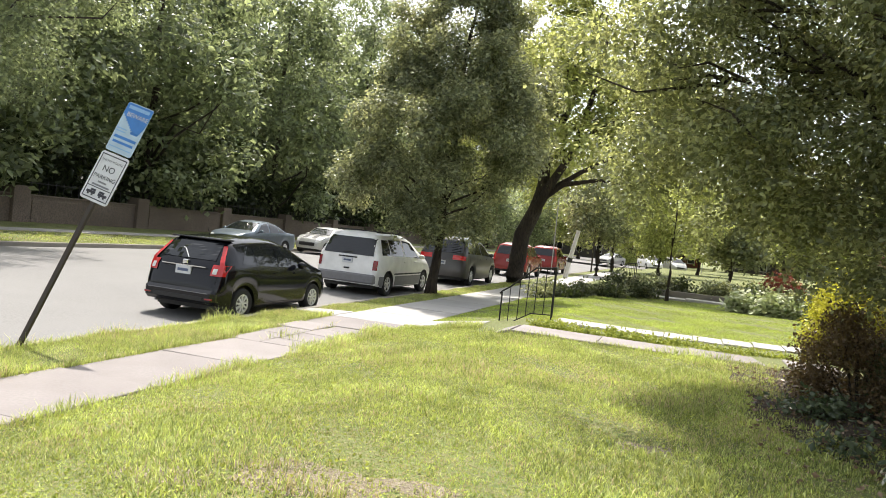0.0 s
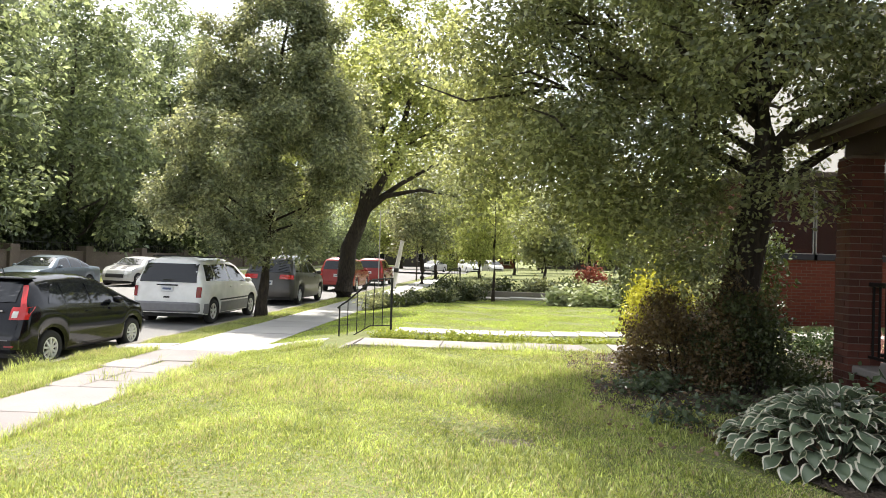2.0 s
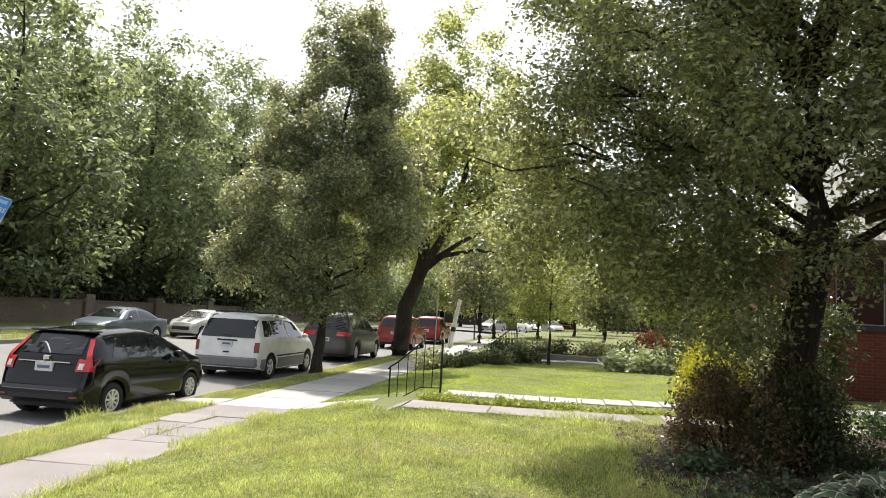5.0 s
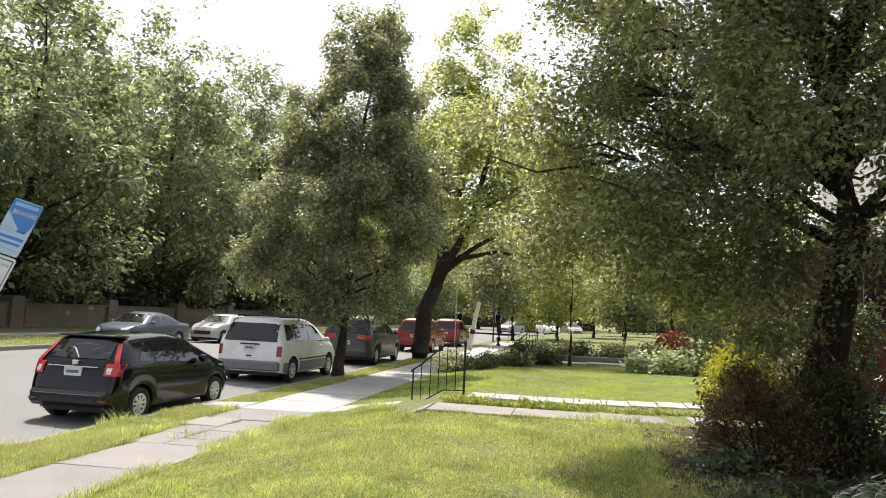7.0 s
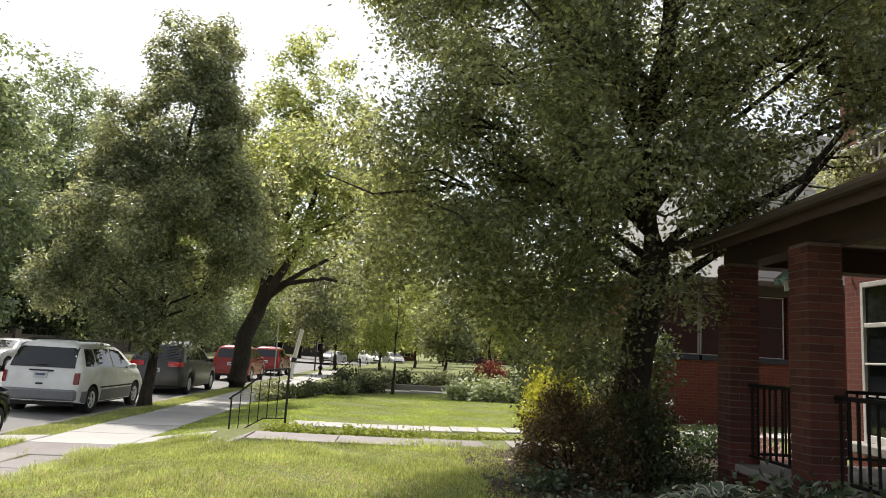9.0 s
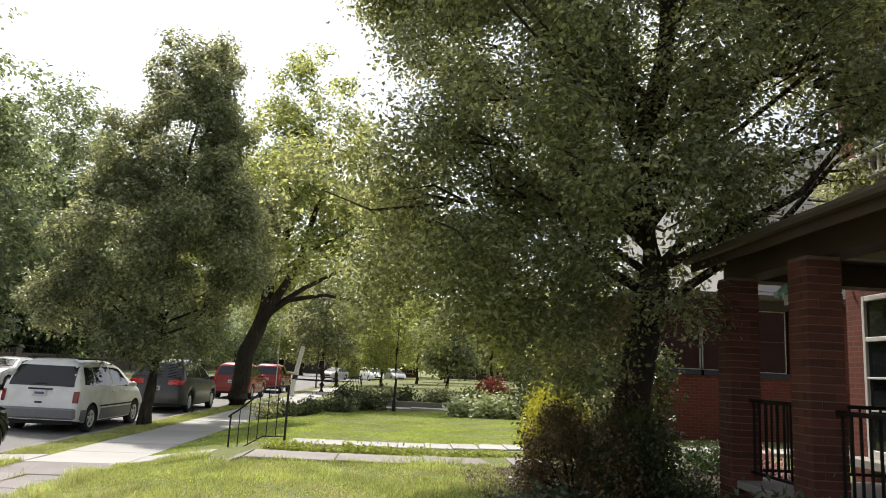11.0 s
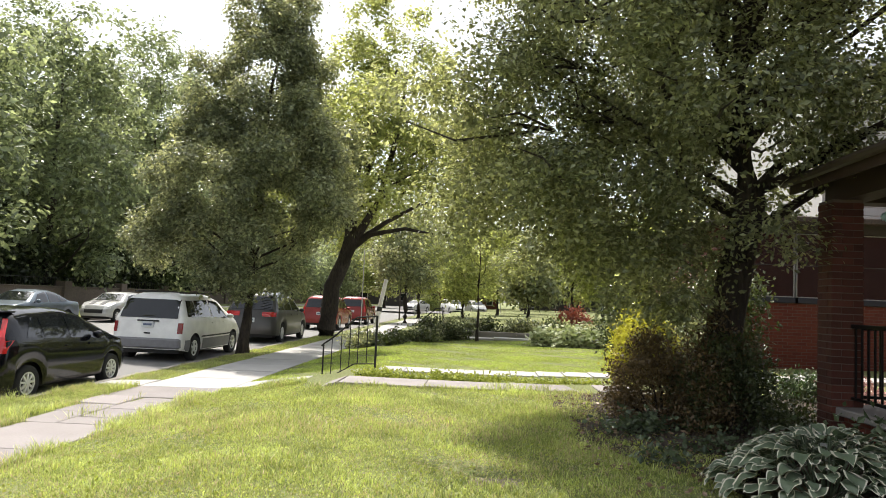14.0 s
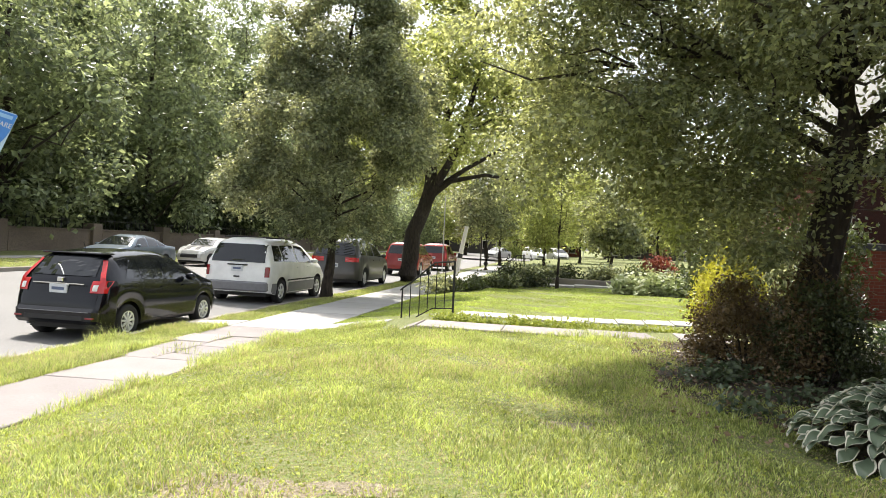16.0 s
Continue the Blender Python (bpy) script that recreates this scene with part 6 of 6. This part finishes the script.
mark(blue, -0.15, 0.15, T0 - 0.545, T0 - 0.533, M["sign_light"], z)
B0 = T0 - 1.24
park = panel("parking_sign", 0.39, B0, B0 + 0.62, M["sign_white"], 0.02, 0.04)
for x0, x1, y0, y1 in ((-0.172, -0.162, B0 + 0.03, B0 + 0.59), (0.162, 0.172, B0 + 0.03, B0 + 0.59), (-0.161, 0.161, B0 + 0.578, B0 + 0.59), (-0.16, 0.16, B0 + 0.03, B0 + 0.042)):
    mark(park, x0, x1, y0, y1, M["sign_black"], z)
lettering(park, "SNOW ROUTE", 0, B0 + 0.505, 0.044, M["sign_grey"], z)
lettering(park, "NO", 0, B0 + 0.385, 0.105, M["sign_black"], z)
lettering(park, "PARKING", 0, B0 + 0.285, 0.072, M["sign_black"], z)
mark(park, -0.059, 0.059, B0 + 0.235, B0 + 0.255, M["sign_grey"], z)
mark(park, -0.118, 0.118, B0 + 0.19, B0 + 0.212, M["sign_grey"], z)
mark(park, -0.16, 0.16, B0 + 0.168, B0 + 0.178, M["sign_black"], z)
for x, k in ((-0.08, 1), (0.08, -1)):
    mark(park, x - 0.06, x + 0.06, B0 + 0.085, B0 + 0.118, M["sign_black"], z)
    mark(park, x - 0.035 + 0.02 * k, x + 0.035 + 0.02 * k, B0 + 0.119, B0 + 0.145, M["sign_black"], z)
    mark(park, x - 0.04, x - 0.015, B0 + 0.065, B0 + 0.084, M["sign_black"], z)
    mark(park, x + 0.015, x + 0.04, B0 + 0.065, B0 + 0.084, M["sign_black"], z)

# ---- across the street ----
wall = tagged(part("garden_wall", box(-28.35, -28.05, -20, 130, 0.1, 1.62), M["wall_stone"]), "weathered grey-brown garden wall with piers across the street", "garden wall", kind="structure")
for i in range(15):
    y = -14 + i * 7.5
    part("pier", box(-28.6, -27.85, y, y + 0.85, 0.1, 2.05, 0.02), M["wall_stone"], wall)
    part("coping", box(-28.42, -27.98, y + 0.86, y + 7.49, 1.62, 1.70, 0.012), M["wall_stone"], wall)
    part("panel", box(-28.06, -28.02, y + 1.1, y + 7.2, 0.35, 1.45, 0.01), M["wall_stone"], wall)
fence = tagged(empty("iron_fence"), "black iron fence standing on the garden wall", "fence")
for i in range(12):
    y = -14 + i * 7.5
    part("rail", box(-28.22, -28.18, y + 0.86, y + 7.49, 2.2, 2.24), M["iron"], fence)
    for k in range(14):
        part("picket", box(-28.215, -28.185, y + 1.1 + k * 0.45, y + 1.13 + k * 0.45, 1.7, 2.35), M["iron"], fence)
rg = random.Random(12)
# undergrowth that fills the gap behind the wall, coloured as if in shade
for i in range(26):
    shrub("wall_shrub", (-30.6 + rg.uniform(-0.8, 0.8), 6 + i * 3.4 + rg.uniform(-0.6, 0.6), 0.3), (1.5, 1.9, 4.2 + rg.uniform(0, 2.0)), 1700, 0.40, M["leaf_under_shade"], 200 + i, "dense undergrowth behind the garden wall, shade put into its leaf colour", 22, 4, 0.8, 3, group="undergrowth behind the wall")

# ---- far along the street ----
pole = tagged(part("white_post", tube_into(bmesh.new(), [(-5.95, 39.6, 0.0), (-5.75, 39.6, 1.3), (-5.45, 39.6, 2.9)], [0.15, 0.125, 0.11], 8), M["white_trim"]), "leaning white-painted post beside the pavement", "post")
part("dark_band", tube([(-5.78, 39.6, 1.1), (-5.74, 39.6, 1.35)], 0.14, 8), M["trim"], pole)
sp = tagged(empty("lamp_post", pose(-6.5, 56, 0.15)), "grey street lamp post with a white globe", "street lamp")
part("pole", tube([(0, 0, 0), (0, 0, 3.6)], 0.06, 8), M["sign_post"], sp)
bm = bmesh.new()
bmesh.ops.create_icosphere(bm, subdivisions=2, radius=0.22, matrix=Matrix.Translation((0, 0, 3.8)))
part("globe", bm, M["clear_lens"], sp, smooth=True)
for x, y, h in ((-7.5, 44, 5.2), (-6.6, 70, 5.0), (2.2, 84, 5.5), (5.5, 86, 5.5)):
    tagged(part("sign_pole", tube([(x, y, 0.1), (x, y, h)], 0.032, 6), M["thin_frame"]), "thin grey pole standing far off", "pole", "far poles")
for x, y, w, h, a in ((-3.5, 128, 13, 7.5, M["brick_wall"]), (14, 124, 14, 8, M["dark_siding"]), (30, 112, 14, 8, M["brick_wall"]), (-22, 145, 16, 8, M["dark_siding"])):
    ho = tagged(empty("distant_house", pose(x, y, 0.2)), "dark two-storey house glimpsed far off through trees", "house", "far houses")
    part("wall", box(-w / 2, w / 2, 0, 9, 0, h), a, ho)
    bm = bmesh.new()
    vs = [bm.verts.new(p) for p in ((-w / 2 - 0.4, -0.4, h), (w / 2 + 0.4, -0.4, h), (w / 2 + 0.4, 9.4, h), (-w / 2 - 0.4, 9.4, h), (-w / 2 - 0.4, 4.5, h + 3), (w / 2 + 0.4, 4.5, h + 3))]
    for f in ((0, 1, 5, 4), (2, 3, 4, 5), (0, 4, 3), (1, 2, 5), (0, 3, 2, 1)):
        bm.faces.new([vs[i] for i in f])
    part("roof", bm, M["shingle"], ho)
    for i in range(4):
        for zz in (1.0, 4.4):
            wx = -w / 2 + w * (i + 0.5) / 4
            wi = part("window", box(wx - 0.6, wx + 0.6, -0.05, 0.03, zz, zz + 1.7), M["white_trim"], ho)
            part("pane", box(wx - 0.5, wx + 0.5, -0.07, -0.04, zz + 0.1, zz + 1.6), M["glass"], wi)
